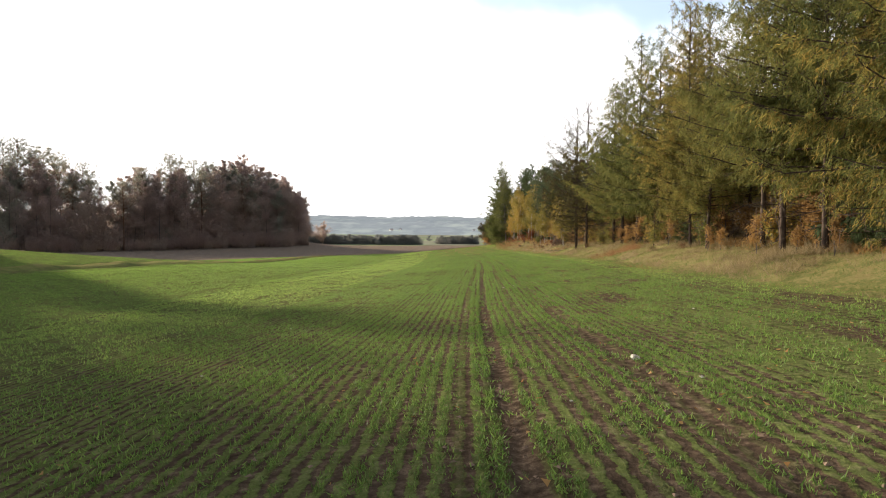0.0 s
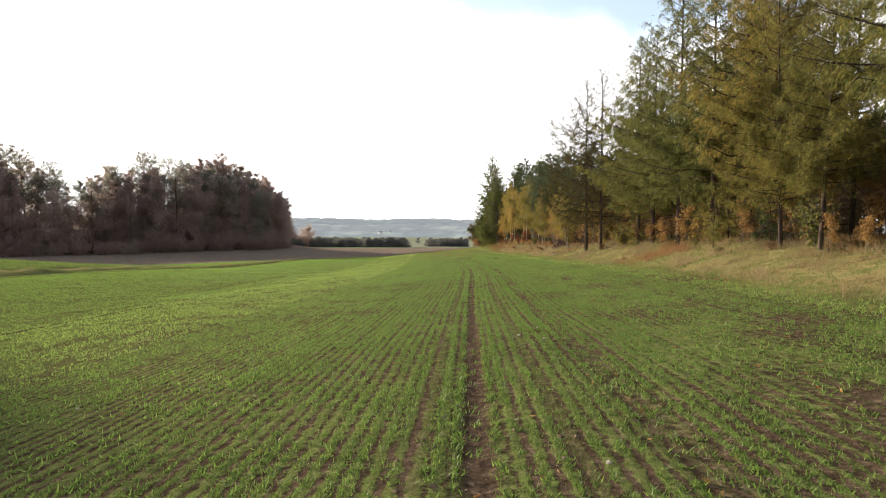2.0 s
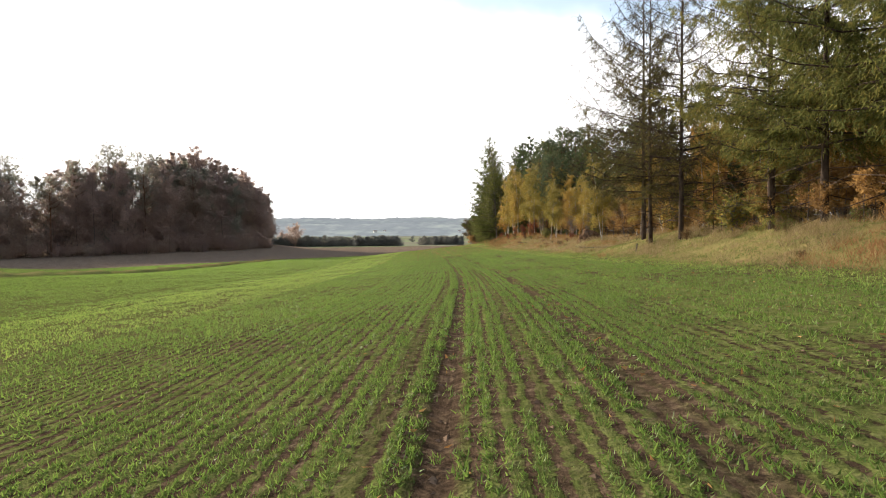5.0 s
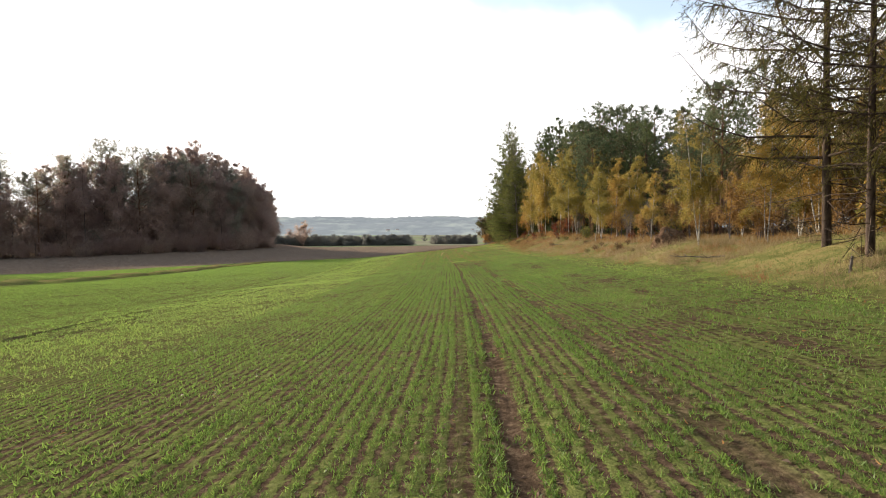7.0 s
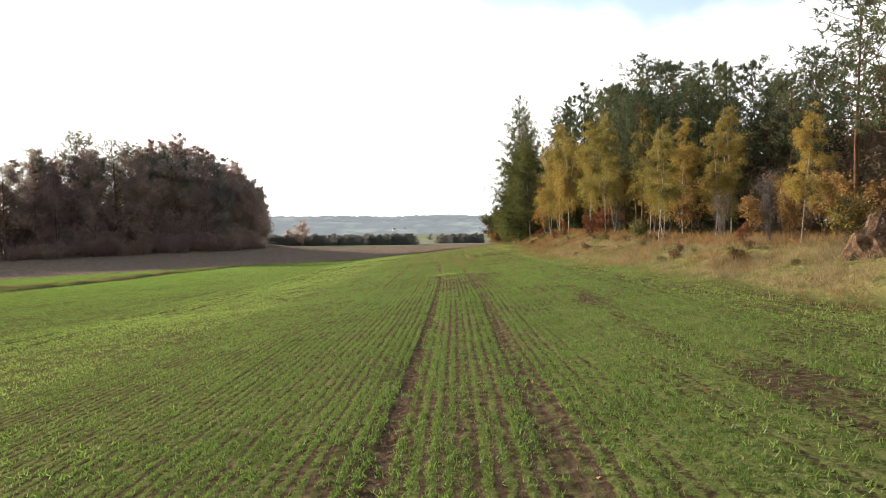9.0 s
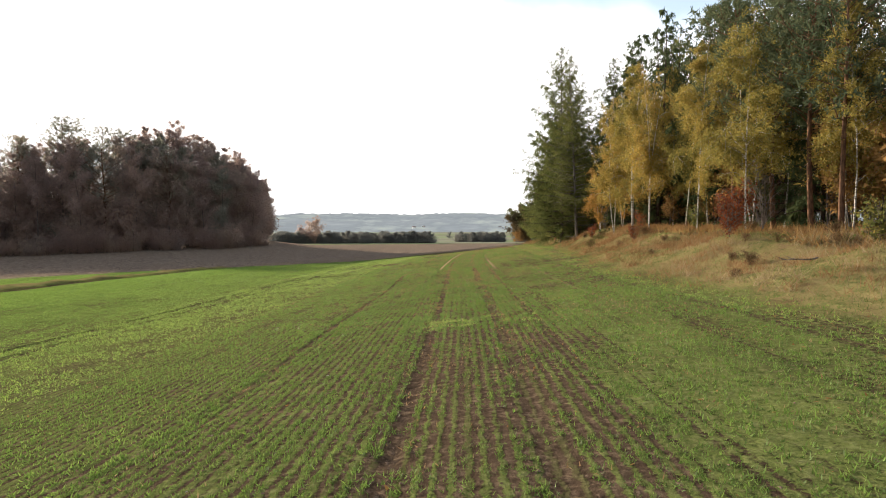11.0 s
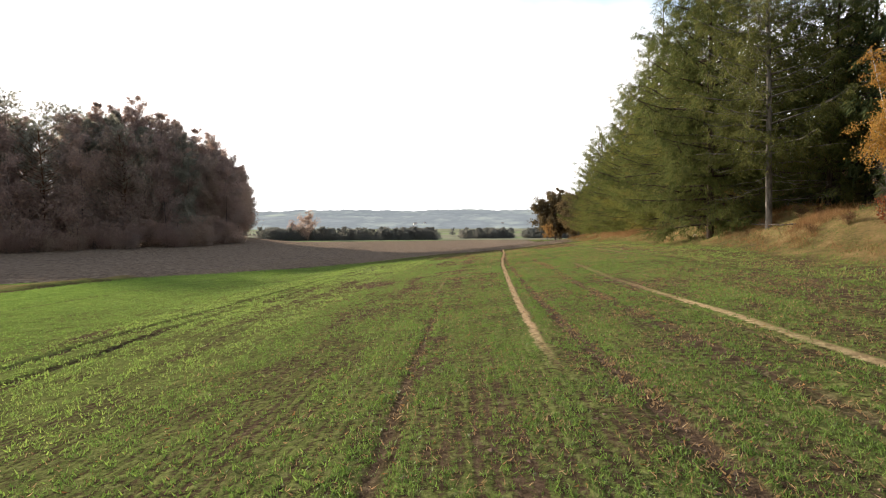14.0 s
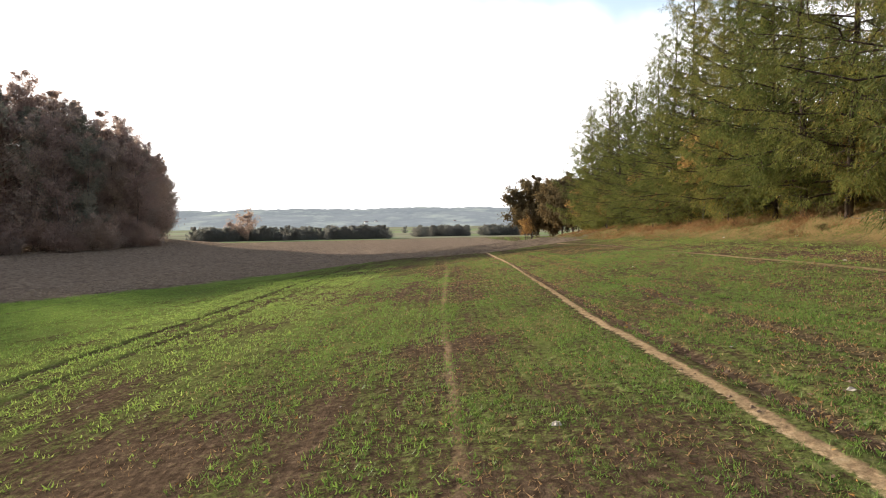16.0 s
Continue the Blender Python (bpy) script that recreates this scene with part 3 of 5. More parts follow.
# ---- the ground: one sheet ----
def build_ground():
    fine_r = list(np.arange(-15, 14.01, .5))
    for r0 in (0, 1.55, -2.75, 2.45):
        fine_r += [r0 - .22, r0 - .11, r0, r0 + .11, r0 + .22]
    fine_r += list(np.arange(-14, -9.4, .14))
    cols = sorted(set(np.round(fine_r, 3)))
    cols = [c for i, c in enumerate(cols) if i == 0 or c - cols[i - 1] > .04]
    left = list(-15 - np.cumsum(1.2 * 1.055 ** np.arange(96)))
    right = list(14 + np.cumsum(.7 * 1.075 ** np.arange(76)))
    left = [c for c in left if not -44.5 < c < -33] + list(np.arange(-44.4, -33, .5))
    cols = np.array(sorted(left) + cols + right)
    ys = np.array(list(np.arange(-45, 214, 1.2)) + list(214 + np.cumsum(1.0 * 1.055 ** np.arange(88))))
    R, Y = np.meshgrid(cols, ys)
    X = R + lane(Y) * np.exp(-(R / 40) ** 2)
    Z = height(X, Y)
    r = X - lane(Y)
    field = (Y < plough_line(X)) & (X < field_edge(Y))
    dip = sum(d * np.exp(-((r - r0) / w) ** 2) for r0, w, d in ((0, .14, .05), (1.55, .18, .03), (-2.75, .1, .04 * smooth(86, 98, Y) * (1 - smooth(130, 136, Y))), (2.45, .08, .03 * smooth(86, 98, Y)), (-13.6 + drift(Y), .2, .14), (-12.1 + drift(Y), .16, .1)))
    Z = Z - dip * field
    ragged = Y + 2.5 * (value_noise(X, Y, 3, 7) - .5)
    plough = smooth(-.6, .6, ragged - plough_line(X)) * (1 - smooth(10, 14, X - field_edge(Y) + 6 * (Y < 200)))
    plough *= 1 - smooth(420, 455, Y - .25 * X)
    Z += plough * .22 * (value_noise(X, Y, 1.1, 11) - .5) - .22 * np.exp(-((ragged - plough_line(X)) / .9) ** 2) * (X < field_edge(Y))
    edge_noise = X + 1.3 * (value_noise(X, Y, 1.5, 8) - .5) + .8 * (value_noise(X, Y, 5, 12) - .5)
    bank = smooth(-.35, .5, edge_noise - field_edge(Y)) * (Y < 260)
    # the furrowed strip of grass along the far side of the field
    strip_x = lerp(Y, ((0, -37), (100, -38), (135, -37), (170, -34), (190, -30)))
    strip = np.exp(-((X - strip_x) / 1.3) ** 2) * (Y < 172)
    furrow = (np.exp(-((X - strip_x + 2.4) / .7) ** 2) + np.exp(-((X - strip_x - 2.0) / .6) ** 2)) * (Y < 172)
    Z += strip * .5 * value_noise(X, Y, 2, 4) - .3 * furrow
    bank = np.maximum(bank, .9 * strip)
    wood = smooth(3.0, 6.5, edge_noise - field_edge(Y)) * (Y < 260)
    knoll = np.exp(-((X + 130) / 62) ** 2 - ((Y - 300) / 38) ** 2)
    wood = np.maximum(wood, smooth(.45, .6, knoll))
    far = smooth(425, 470, Y - .25 * X)
    ny, nx = X.shape
    v = np.stack([X, Y, Z], -1).reshape(-1, 3)
    i = (np.arange(ny - 1)[:, None] * nx + np.arange(nx - 1)[None]).reshape(-1)
    me = mesh_from("ground", v, np.stack([i, i + 1, i + nx + 1, i + nx], 1), ground_material(), True)
    for name, a in (("cover", cover(X, Y) * (1 - np.clip(furrow, 0, .9))), ("plough", plough), ("bank", bank), ("wood", wood), ("far", far)):
        me.attributes.new(name, "FLOAT", "POINT").data.foreach_set("value", a.reshape(-1).astype(np.float32))
    uv = me.uv_layers.new(name="rows")
    loops = np.empty(len(me.loops), int)
    me.loops.foreach_get("vertex_index", loops)
    uv.data.foreach_set("uv", np.stack([r.reshape(-1)[loops], Y.reshape(-1)[loops]], 1).reshape(-1).astype(np.float32))
    return tagged(new("ground", me), "young green crop in rows, rough grassy bank and brown ploughed land", "ground", kind="structure")


build_ground()


# ---- far hills ----
def build_hills():
    m, nodes, links, bsdf = material("hazed far hills", 1.0)
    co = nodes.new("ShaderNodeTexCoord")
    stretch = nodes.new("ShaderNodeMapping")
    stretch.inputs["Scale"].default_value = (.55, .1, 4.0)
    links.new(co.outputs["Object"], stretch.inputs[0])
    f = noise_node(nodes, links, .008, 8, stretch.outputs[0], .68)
    # distance haze is put into these pale blue-grey colours
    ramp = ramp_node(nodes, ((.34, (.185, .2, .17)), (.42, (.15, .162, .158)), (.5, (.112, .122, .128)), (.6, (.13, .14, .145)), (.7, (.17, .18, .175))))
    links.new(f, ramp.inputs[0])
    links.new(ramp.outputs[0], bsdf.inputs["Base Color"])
    # a glow of the same colours stands in for haze-scattered light
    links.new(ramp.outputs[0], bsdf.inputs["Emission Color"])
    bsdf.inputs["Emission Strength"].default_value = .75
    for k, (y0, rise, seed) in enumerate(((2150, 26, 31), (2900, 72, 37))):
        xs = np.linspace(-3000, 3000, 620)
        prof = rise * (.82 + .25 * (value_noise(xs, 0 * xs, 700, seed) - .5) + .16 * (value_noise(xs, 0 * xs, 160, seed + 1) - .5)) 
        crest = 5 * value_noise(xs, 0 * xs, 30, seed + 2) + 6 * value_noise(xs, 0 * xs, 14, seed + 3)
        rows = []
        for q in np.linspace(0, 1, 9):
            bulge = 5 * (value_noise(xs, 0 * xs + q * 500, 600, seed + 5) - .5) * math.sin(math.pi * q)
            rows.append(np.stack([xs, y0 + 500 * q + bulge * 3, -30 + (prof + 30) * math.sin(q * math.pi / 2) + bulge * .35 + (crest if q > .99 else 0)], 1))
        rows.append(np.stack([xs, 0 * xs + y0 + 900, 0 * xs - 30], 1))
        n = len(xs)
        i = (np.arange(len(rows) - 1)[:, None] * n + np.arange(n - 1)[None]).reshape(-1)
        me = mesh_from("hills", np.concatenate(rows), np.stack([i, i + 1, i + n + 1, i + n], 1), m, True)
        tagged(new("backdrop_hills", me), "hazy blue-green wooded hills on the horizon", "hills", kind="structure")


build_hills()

# ---- the wood beside the field ----
random.seed(5)
larches = [tree_thing("larch_tree", conifer("larch", h, s, fill, spread, low, leaf=.17, thin_top=.25 if low < .15 else .45, limbs=7.0), "tall larch with yellowing green needles and drooping boughs", group="larches at the edge of the wood")
           for h, s, fill, spread, low in ((13.2, 1, 1.1, .35, .1), (13.4, 2, 1.15, .34, .17), (12.6, 3, 1.15, .36, .07), (13.6, 4, 1.0, .33, .22))]
sunny_larches = [tree_thing("larch_tree", conifer("sunny larch", h, s, fill * 1.25, .36, low, leaf_mat=LARCH_BRIGHT, thin_top=.12, leaf=.135), "tall larch with bright yellow-green needles on drooping boughs", group="larches at the edge of the wood")
                 for h, s, fill, low in ((12.6, 5, 1.0, .05), (13.2, 6, .9, .07), (11.8, 7, 1.0, .04))]
bare_larches = [tree_thing("larch_tree", conifer("thin larch", h, s, fill, .42, low, leaf=.14, thin_top=.92, droop=.42, limbs=3.4, twig=.032, leaf_mat=LARCH_DULL, taper=.68, curl=.6), "tall larch with thinning needles and bare upper boughs", group="larches at the edge of the wood")
                for h, s, fill, low in ((15.8, 11, .55, .14), (14, 12, .6, .18))]
back_larches = [tree_thing("larch_tree", conifer("back larch", h, s, .62, .3, .34, leaf=.42, fine=False), "larch deep in the wood with dull needles", group="larches in the wood")
                for h, s in ((11, 21), (11.8, 22))]
spruces = [tree_thing("spruce_tree", conifer("spruce", h, s, 1.0 if h > 15 else 2.0, .3 if h > 15 else .26, .03, leaf_mat=mat, droop=.32 if h > 15 else .5, leaf=.2 if h > 15 else .28, thin_top=.1, fine=h > 15, limbs=7.0), "dense conical spruce, dull green down to the ground", group="spruces")
           for h, s, mat in ((18.5, 31, SPRUCE_GREEN), (14, 32, FIR_GREEN))]
pale_larch = tree_thing("larch_tree", conifer("pale larch", 17, 13, 1.0, .27, .16, bark_mat=PALE_BARK, leaf_mat=SPRUCE_GREEN, leaf=.17, thin_top=.4, limbs=6.5), "tall larch with pale bark and dull green needles", group="larches at the edge of the wood")
small_spruce = tree_thing("young_spruce", conifer("young spruce", 4.5, 33, 1.5, .3, .03, leaf_mat=FIR_GREEN, droop=.3, leaf=.22, thin_top=.1), "young dark blue-green spruce at the edge of the wood", group="young spruces")
birches = [tree_thing("birch_tree", broadleaf("birch", h, s, leaves, .095, .175, low, .04, stems, leaf_mat=BIRCH_ORANGE if h < 9 else BIRCH_GOLD, droop=.85, thick=.0036, clumped=.7, foot=.35, hang=2.0), "slender birch with white bark and golden leaves", group="birches")
           for h, s, leaves, low, stems in ((11, 41, 15500, .2, 1), (10.2, 42, 16000, .24, 2), (11.6, 43, 16000, .18, 1), (8, 44, 11000, .14, 2))]
pines = [tree_thing("pine_tree", pine("pine", h, s), "tall pine with blue-green needle tufts and reddish bark", group="pines") for h, s in ((16, 51), (17.5, 52), (15, 53))]
rust_trees = [tree_thing("young_oak", broadleaf("rusty tree", h, s, 1100, .19, .24, .08, .05, 2, GREY_BARK, RUST_LEAVES, .3, .0062, 0, .5, .25, False), "young broadleaf tree with rusty brown leaves", group="undergrowth trees")
              for h, s in ((6, 61), (4.5, 62))]
red_shrub = tree_thing("red_shrub", broadleaf("red shrub", 2.0, 63, 700, .11, .3, .08, .1, 3, GREY_BARK, RED_LEAVES, .2), "low shrub with dark red leaves on the bank", "shrub", "red shrubs", "crown", "stem")
bare_shrub = tree_thing("bare_shrub", broadleaf("bare shrub", 3.0, 64, 500, .05, .3, .06, .12, 5, TWIG_GREY, TWIG_GREY, .1), "leafless grey shrub at the edge of the wood", "shrub", "bare shrubs", "crown", "stem")
green_shrub = tree_thing("low_shrub", broadleaf("green shrub", 1.6, 65, 900, .12, .42, .05, .1, 4, GREY_BARK, LARCH_GREEN, .2), "low dull green shrub under the trees", "shrub", "low shrubs", "crown", "stem")

thickets = [tree_thing("thicket", broadleaf("thicket", 8, seed, n, leaf, .4, .0, .05, 1, GREY_BARK, mat, .1, .008, 0, .6, .52, False), "tall dense brown thicket deep in the wood", "bush", "thickets")
            for seed, n, leaf, mat in ((91, 2300, .24, BRUSH), (92, 2300, .24, BRUSH_GREEN), (93, 900, .5, BRUSH), (94, 900, .5, BRUSH_GREEN))]
low_boughs = tree_thing("young_larch", conifer("young larch", 4.2, 34, 1.1, .36, .04, leaf=.2, thin_top=.2), "young larch with yellowish green needles under the tall trees", group="young larches")

# first stretch: larches, dense at the start, thinner towards the clearing
for y in (7, 10.5, 13.5, 17, 20.5, 24, 27.5, 31, 34.5, 38, 41.4, 45, 49, 53):
    k = random.randrange(2)
    plant(larches[(0, 2)[k] if y < 18 else (1, 3)[k]], field_edge(y) + 4.3 + random.uniform(-.4, .9), y + random.uniform(-.6, .6), random.uniform(.66, .76) if 29 < y < 36 else random.uniform(1.02, 1.16))
for x, y, k, s in ((13.9, 63.9, 0, .95), (13.3, 61.2, 1, .9), (13.7, 58.4, 1, 1.02)):
    plant(bare_larches[k], x, y, s)
for y in np.arange(4, 76, 3.6):
    plant(larches[random.choice((0, 2)) if y < 12 else random.choice((1, 3))] if random.random() < .6 else back_larches[random.randrange(2)], field_edge(y) + 8.2 + random.uniform(-1, 1), y + random.uniform(-1, 1), random.uniform(.8, .92) if 26 < y < 38 else random.uniform(.5, .62) if y > 54 else random.uniform(1.0, 1.2))
    if y < 60 or random.random() < .5:
        plant(back_larches[random.randrange(2)], field_edge(y) + 12.5 + random.uniform(-1.5, 1.5), y + random.uniform(-1, 1), random.uniform(.55, .7) if y > 52 else random.uniform(.85, 1.05))
for x, y, s in ((14.0, 19, 1.0), (15, 21.5, 1.2), (14.6, 36, .6), (16, 47, .8), (16.5, 59, .7)):
    plant(small_spruce, x, y, s)
# second stretch: birches in front of pines
for x, y, k, s in ((14.6, 74.6, 1, .64), (16.6, 72.2, 0, .62), (17.4, 73.8, 2, .55), (15.4, 83.6, 0, .42), (18.6, 95.4, 2, .62), (18.4, 78, 3, .55), (15.2, 96.7, 0, .62), (16.3, 99, 1, .65), (17.6, 95, 1, .62), (18.4, 101.5, 2, .66),
                   (17.8, 105.9, 2, .78), (15.6, 109.5, 0, .85), (17, 112, 1, .95), (15.8, 115.5, 2, .85), (16.4, 119, 0, .92), (15.2, 122, 1, 1), (14.8, 124.4, 2, .98), (14.5, 128.4, 1, 1.02),
                   (15.4, 126.5, 0, .95), (15.8, 131, 3, 1.0), (14.8, 134.5, 3, .8), (18.5, 121, 2, 1), (18.8, 108, 1, .8), (20, 115, 0, .95), (19, 129, 2, 1.05),
                   (18.5, 73, 1, .7), (20, 69, 0, .75), (21.5, 78, 2, .55), (22, 64, 1, .75), (20.5, 60, 0, .75), (19.5, 52, 1, .8)):
    plant(birches[k], x, y, s)
for y in np.arange(105, 140, 3.4):
    plant(pines[random.randrange(3)], field_edge(y) + (12.5 if y > 92 else 16) + random.uniform(-1.5, 2.5), y + random.uniform(-1.5, 1.5), random.uniform(.62, .72) if y < 118 else random.uniform(.8, .95))
    plant(pines[random.randrange(3)], field_edge(y) + 19 + random.uniform(-2, 2.5), y + random.uniform(-1.5, 1.5), random.uniform(.64, .74) if y < 118 else random.uniform(.8, .98))
for x, y, s in ((17.2, 69.5, .8), (18.6, 67, .9), (17.6, 63, .75), (19.6, 64.5, .95), (18.2, 59.5, .85), (20.5, 70.5, .9), (19.2, 55.5, .9), (21.5, 61, 1.0), (18.6, 50.5, .8), (20.4, 75.5, .8)):
    plant(birches[3], x, y, s)
for x, y, size in ((23, 97.5, .5), (23.6, 93, .74), (22.5, 89.5, .74), (23, 85, .7)):
    plant(pines[random.randrange(3)], x, y, size)
for x, y in ((20, 79), (20, 86), (21, 95), (19, 103), (21, 109), (18.5, 117), (20, 125), (17, 90), (22, 73), (20, 64), (21, 55), (20.5, 46), (21, 30)):
    plant(rust_trees[random.randrange(2)], x, y, random.uniform(.45, .75) if 72 < y < 98 else random.uniform(.7, 1.2))
for x, y, s in ((13.8, 106.8, .8), (15.3, 110, 1.2), (15.4, 87.5, .4), (13.2, 118, .5), (15, 123, .6), (14, 134, .6)):
    plant(red_shrub, x, y, s)
for x, y, s in ((17.5, 89.5, 1.0), (16.5, 92, .8), (17, 111, 1), (15.5, 136, .9)):
    plant(bare_shrub, x, y, s)
for x, y, s in ((15.5, 64, 1), (14.4, 55, 1), (15.2, 44, 1.1), (13.9, 32, 1), (14.6, 26, 1.2), (16.5, 83, .9), (15.5, 101, .8), (16, 116, .8)):
    plant(green_shrub, x, y, s)
for y in np.arange(103, 141, 2.6):
    plant(spruces[1], field_edge(y) + random.uniform(8.5, 11.5), y + random.uniform(-1, 1), random.uniform(.62, .85) if y < 116 else random.uniform(.85, 1.1))
for y, size in ((105.5, .6), (108.5, .64), (111.5, .68), (114.5, .7), (118, .74), (122, .78), (126.5, .8)):
    plant(pines[random.randrange(3)], field_edge(y) + (7 if y < 116 else 9.8) + random.uniform(-.5, .8), y, size * (1 if y < 116 else 1.15))
for y in np.arange(129, 143, 2.3):
    plant(spruces[1], field_edge(y) + random.uniform(6, 8), y, random.uniform(1.05, 1.2))
    plant(back_larches[random.randrange(2)], field_edge(y) + random.uniform(9.5, 13), y + random.uniform(-1, 1), random.uniform(1.3, 1.5))
# third stretch: dense spruces and larches
plant(spruces[0], 13.4, 146.8, 1.1)
plant(pale_larch, 14.1, 141.9, 1.0)
plant(spruces[0], 17.6, 143.5, .9)
for y in (151, 154, 157.2, 160.3, 163.5, 166.5, 169.8, 173, 176.5, 180, 184, 188, 192, 196, 200, 204):
    t = sunny_larches[random.randrange(3)] if random.random() < .95 else spruces[0]
    plant(t, field_edge(y) + (2.9 if y < 158 else 3.4) + random.uniform(-.6, .8), y + random.uniform(-.7, .7), (random.uniform(1.18, 1.32) if y < 179 else random.uniform(1.0, 1.1)) if t is not spruces[0] else random.uniform(.66, .78))
for y in np.arange(139, 208, 3.8):
    plant(back_larches[random.randrange(2)] if random.random() < .6 else spruces[1], field_edge(y) + 7.6 + random.uniform(-1, 1), y + random.uniform(-1, 1), random.uniform(.9, 1.15))
    plant(back_larches[random.randrange(2)], field_edge(y) + 12 + random.uniform(-1.5, 1.5), y + random.uniform(-1, 1), random.uniform(.95, 1.15))

# undergrowth and the depth of the wood
for y in np.arange(18, 78, 1.35):
    plant(rust_trees[random.randrange(2)], field_edge(y) + random.uniform(5.2, 8), y + random.uniform(-.7, .7), random.uniform(.3, .7))
for y in np.arange(19, 62, 1.9):
    plant(rust_trees[random.randrange(2)], field_edge(y) + random.uniform(3.2, 5.2), y + random.uniform(-.7, .7), random.uniform(.2, .42))
for y in np.arange(18, 78, 2.4):
    plant(thickets[random.randrange(2)], field_edge(y) + random.uniform(8.8, 12), y + random.uniform(-1, 1), random.uniform(.42, .62))
for y in np.arange(2, 212, 2.3):
    e = field_edge(y)
    plant(rust_trees[random.randrange(2)], e + random.uniform(7, 15), y + random.uniform(-1, 1), random.uniform(.45, .7) if 72 < y < 104 else random.uniform(.55, 1.05))
for y in np.arange(0, 215, 4.3):
    e = field_edge(y)
    plant(thickets[random.randrange(2)], e + random.uniform(17, 21), y + random.uniform(-1, 1), random.uniform(.8, 1.1))
    plant(thickets[random.randrange(2)], e + random.uniform(21, 24), y + random.uniform(-1, 3), random.uniform(.5, .8), sink=.6)
    plant(thickets[2 + random.randrange(2)], e + random.uniform(25, 30), y + random.uniform(-1, 1), random.uniform(1.1, 1.5))
    plant(thickets[2 + random.randrange(2)], e + random.uniform(33, 37), y + random.uniform(-1, 1), random.uniform(1.0, 1.3), sink=1.0)
for y in np.arange(58, 104, 3.0):
    plant(thickets[random.randrange(2)], field_edge(y) + random.uniform(12.5, 15.5), y + random.uniform(-1, 1), random.uniform(.42, .58))
for y in np.arange(-4, 215, 5.5):
    e = field_edge(y)
    plant(pines[random.randrange(3)] if 104 < y < 140 else back_larches[random.randrange(2)], e + random.uniform(17, 26), y, random.uniform(.66, .76) if 104 < y < 140 else random.uniform(.5, .65) if 74 < y <= 104 else random.uniform(1, 1.15))
for y in list(np.arange(3, 17, 2.7)) + [38, 39.5, 52, 57] + list(np.arange(149, 206, 2.6)):
    plant(low_boughs, field_edge(y) + random.uniform(3.0, 6), y + random.uniform(-1, 1), random.uniform(.6, 1.1))

for y in np.arange(147, 207, 2.2):
    plant(green_shrub if random.random() < .5 else rust_trees[1], field_edge(y) + random.uniform(2.6, 4.2), y + random.uniform(-.8, .8), random.uniform(.8, 1.4) if random.random() < .5 else random.uniform(.4, .6))

# ---- loose things on and beside the field ----
def lump(name, size, seed, mat, rough=.25, cuts=2):
    """A rounded uneven stone or clod."""
    rng = np.random.default_rng(seed)
    bm = bmesh.new()
    bmesh.ops.create_icosphere(bm, subdivisions=cuts, radius=1)
    for v in bm.verts:
        n = noise.noise(v.co * 1.3 + Vector((seed, 0, 0))) * rough * 2 + noise.noise(v.co * 3.1 + Vector((0, seed, 0))) * rough
        v.co = Vector((v.co.x * size[0], v.co.y * size[1], max(v.co.z, -.35) * size[2])) * (1 + n)
    me = bpy.data.meshes.new(name)
    bm.to_mesh(me)
    bm.free()
    me.materials.append(mat)
    return me


def stone_material():
    m, nodes, links, bsdf = material("field stone", .85)
    co = nodes.new("ShaderNodeTexCoord")
    ramp = ramp_node(nodes, ((.35, (.24, .2, .155)), (.6, (.44, .39, .33)), (.8, (.58, .53, .46))))
    links.new(noise_node(nodes, links, 14, 5, co.outputs["Object"]), ramp.inputs[0])
    links.new(ramp.outputs[0], bsdf.inputs["Base Color"])
    return m


def earth_material():
    m, nodes, links, bsdf = material("dug earth", .95)
    co = nodes.new("ShaderNodeTexCoord")
    f = noise_node(nodes, links, 5, 7, co.outputs["Object"], .7)
    ramp = ramp_node(nodes, ((.3, (.05, .03, .02)), (.5, (.15, .09, .055)), (.7, (.28, .19, .12))))
    links.new(f, ramp.inputs[0])
    links.new(ramp.outputs[0], bsdf.inputs["Base Color"])
    bump = nodes.new("ShaderNodeBump")
    bump.inputs["Strength"].default_value, bump.inputs["Distance"].default_value = 1.0, .12
    links.new(f, bump.inputs["Height"])
    links.new(bump.outputs[0], bsdf.inputs["Normal"])
    return m


STONE, EARTH = stone_material(), earth_material()
CRUMB = foliage("soil crumbs", ((0, (.08, .052, .037)), (1, (.21, .145, .1))), 0, .95)
CLOD = foliage("dry clods", ((0, (.12, .085, .06)), (.6, (.24, .18, .13)), (1, (.38, .3, .22))), 0, .95)
stone_meshes = [lump("stone", (.06, .048, .036), k, STONE) for k in range(4)]
STONES = [(2.3, 7.2, 1.05), (2.49, 22.0, .5), (2.04, 21.2, .6), (2.38, 20.7, .6), (1.15, 5.4, .3), (2.6, 6.0, .45), (.39, 141.15, .95), (3.1, 141.0, .8), (7.6, 141.5, .8), (9.5, 150, .9), (8.6, 158, .8), (6.0, 155, .7), (5.0, 12.0, .5)]
rng = np.random.default_rng(77)
for k in range(60):
    y = rng.uniform(3, 178)
    STONES.append((lane(y) + rng.uniform(-5, 7.5), y, rng.uniform(.18, .5)))
for k, (x, y, s) in enumerate(STONES):
    ob = tagged(new("stone", stone_meshes[k % 4]), "pale field stone lying among the crop" if s > .55 else "small pale stone on the soil", "stone", "stones in the field")
    ob.matrix_basis = pose(x, y, float(height(x, y)), 0, 0, rng.uniform(0, 360))
    ob.scale = (s, s, s)
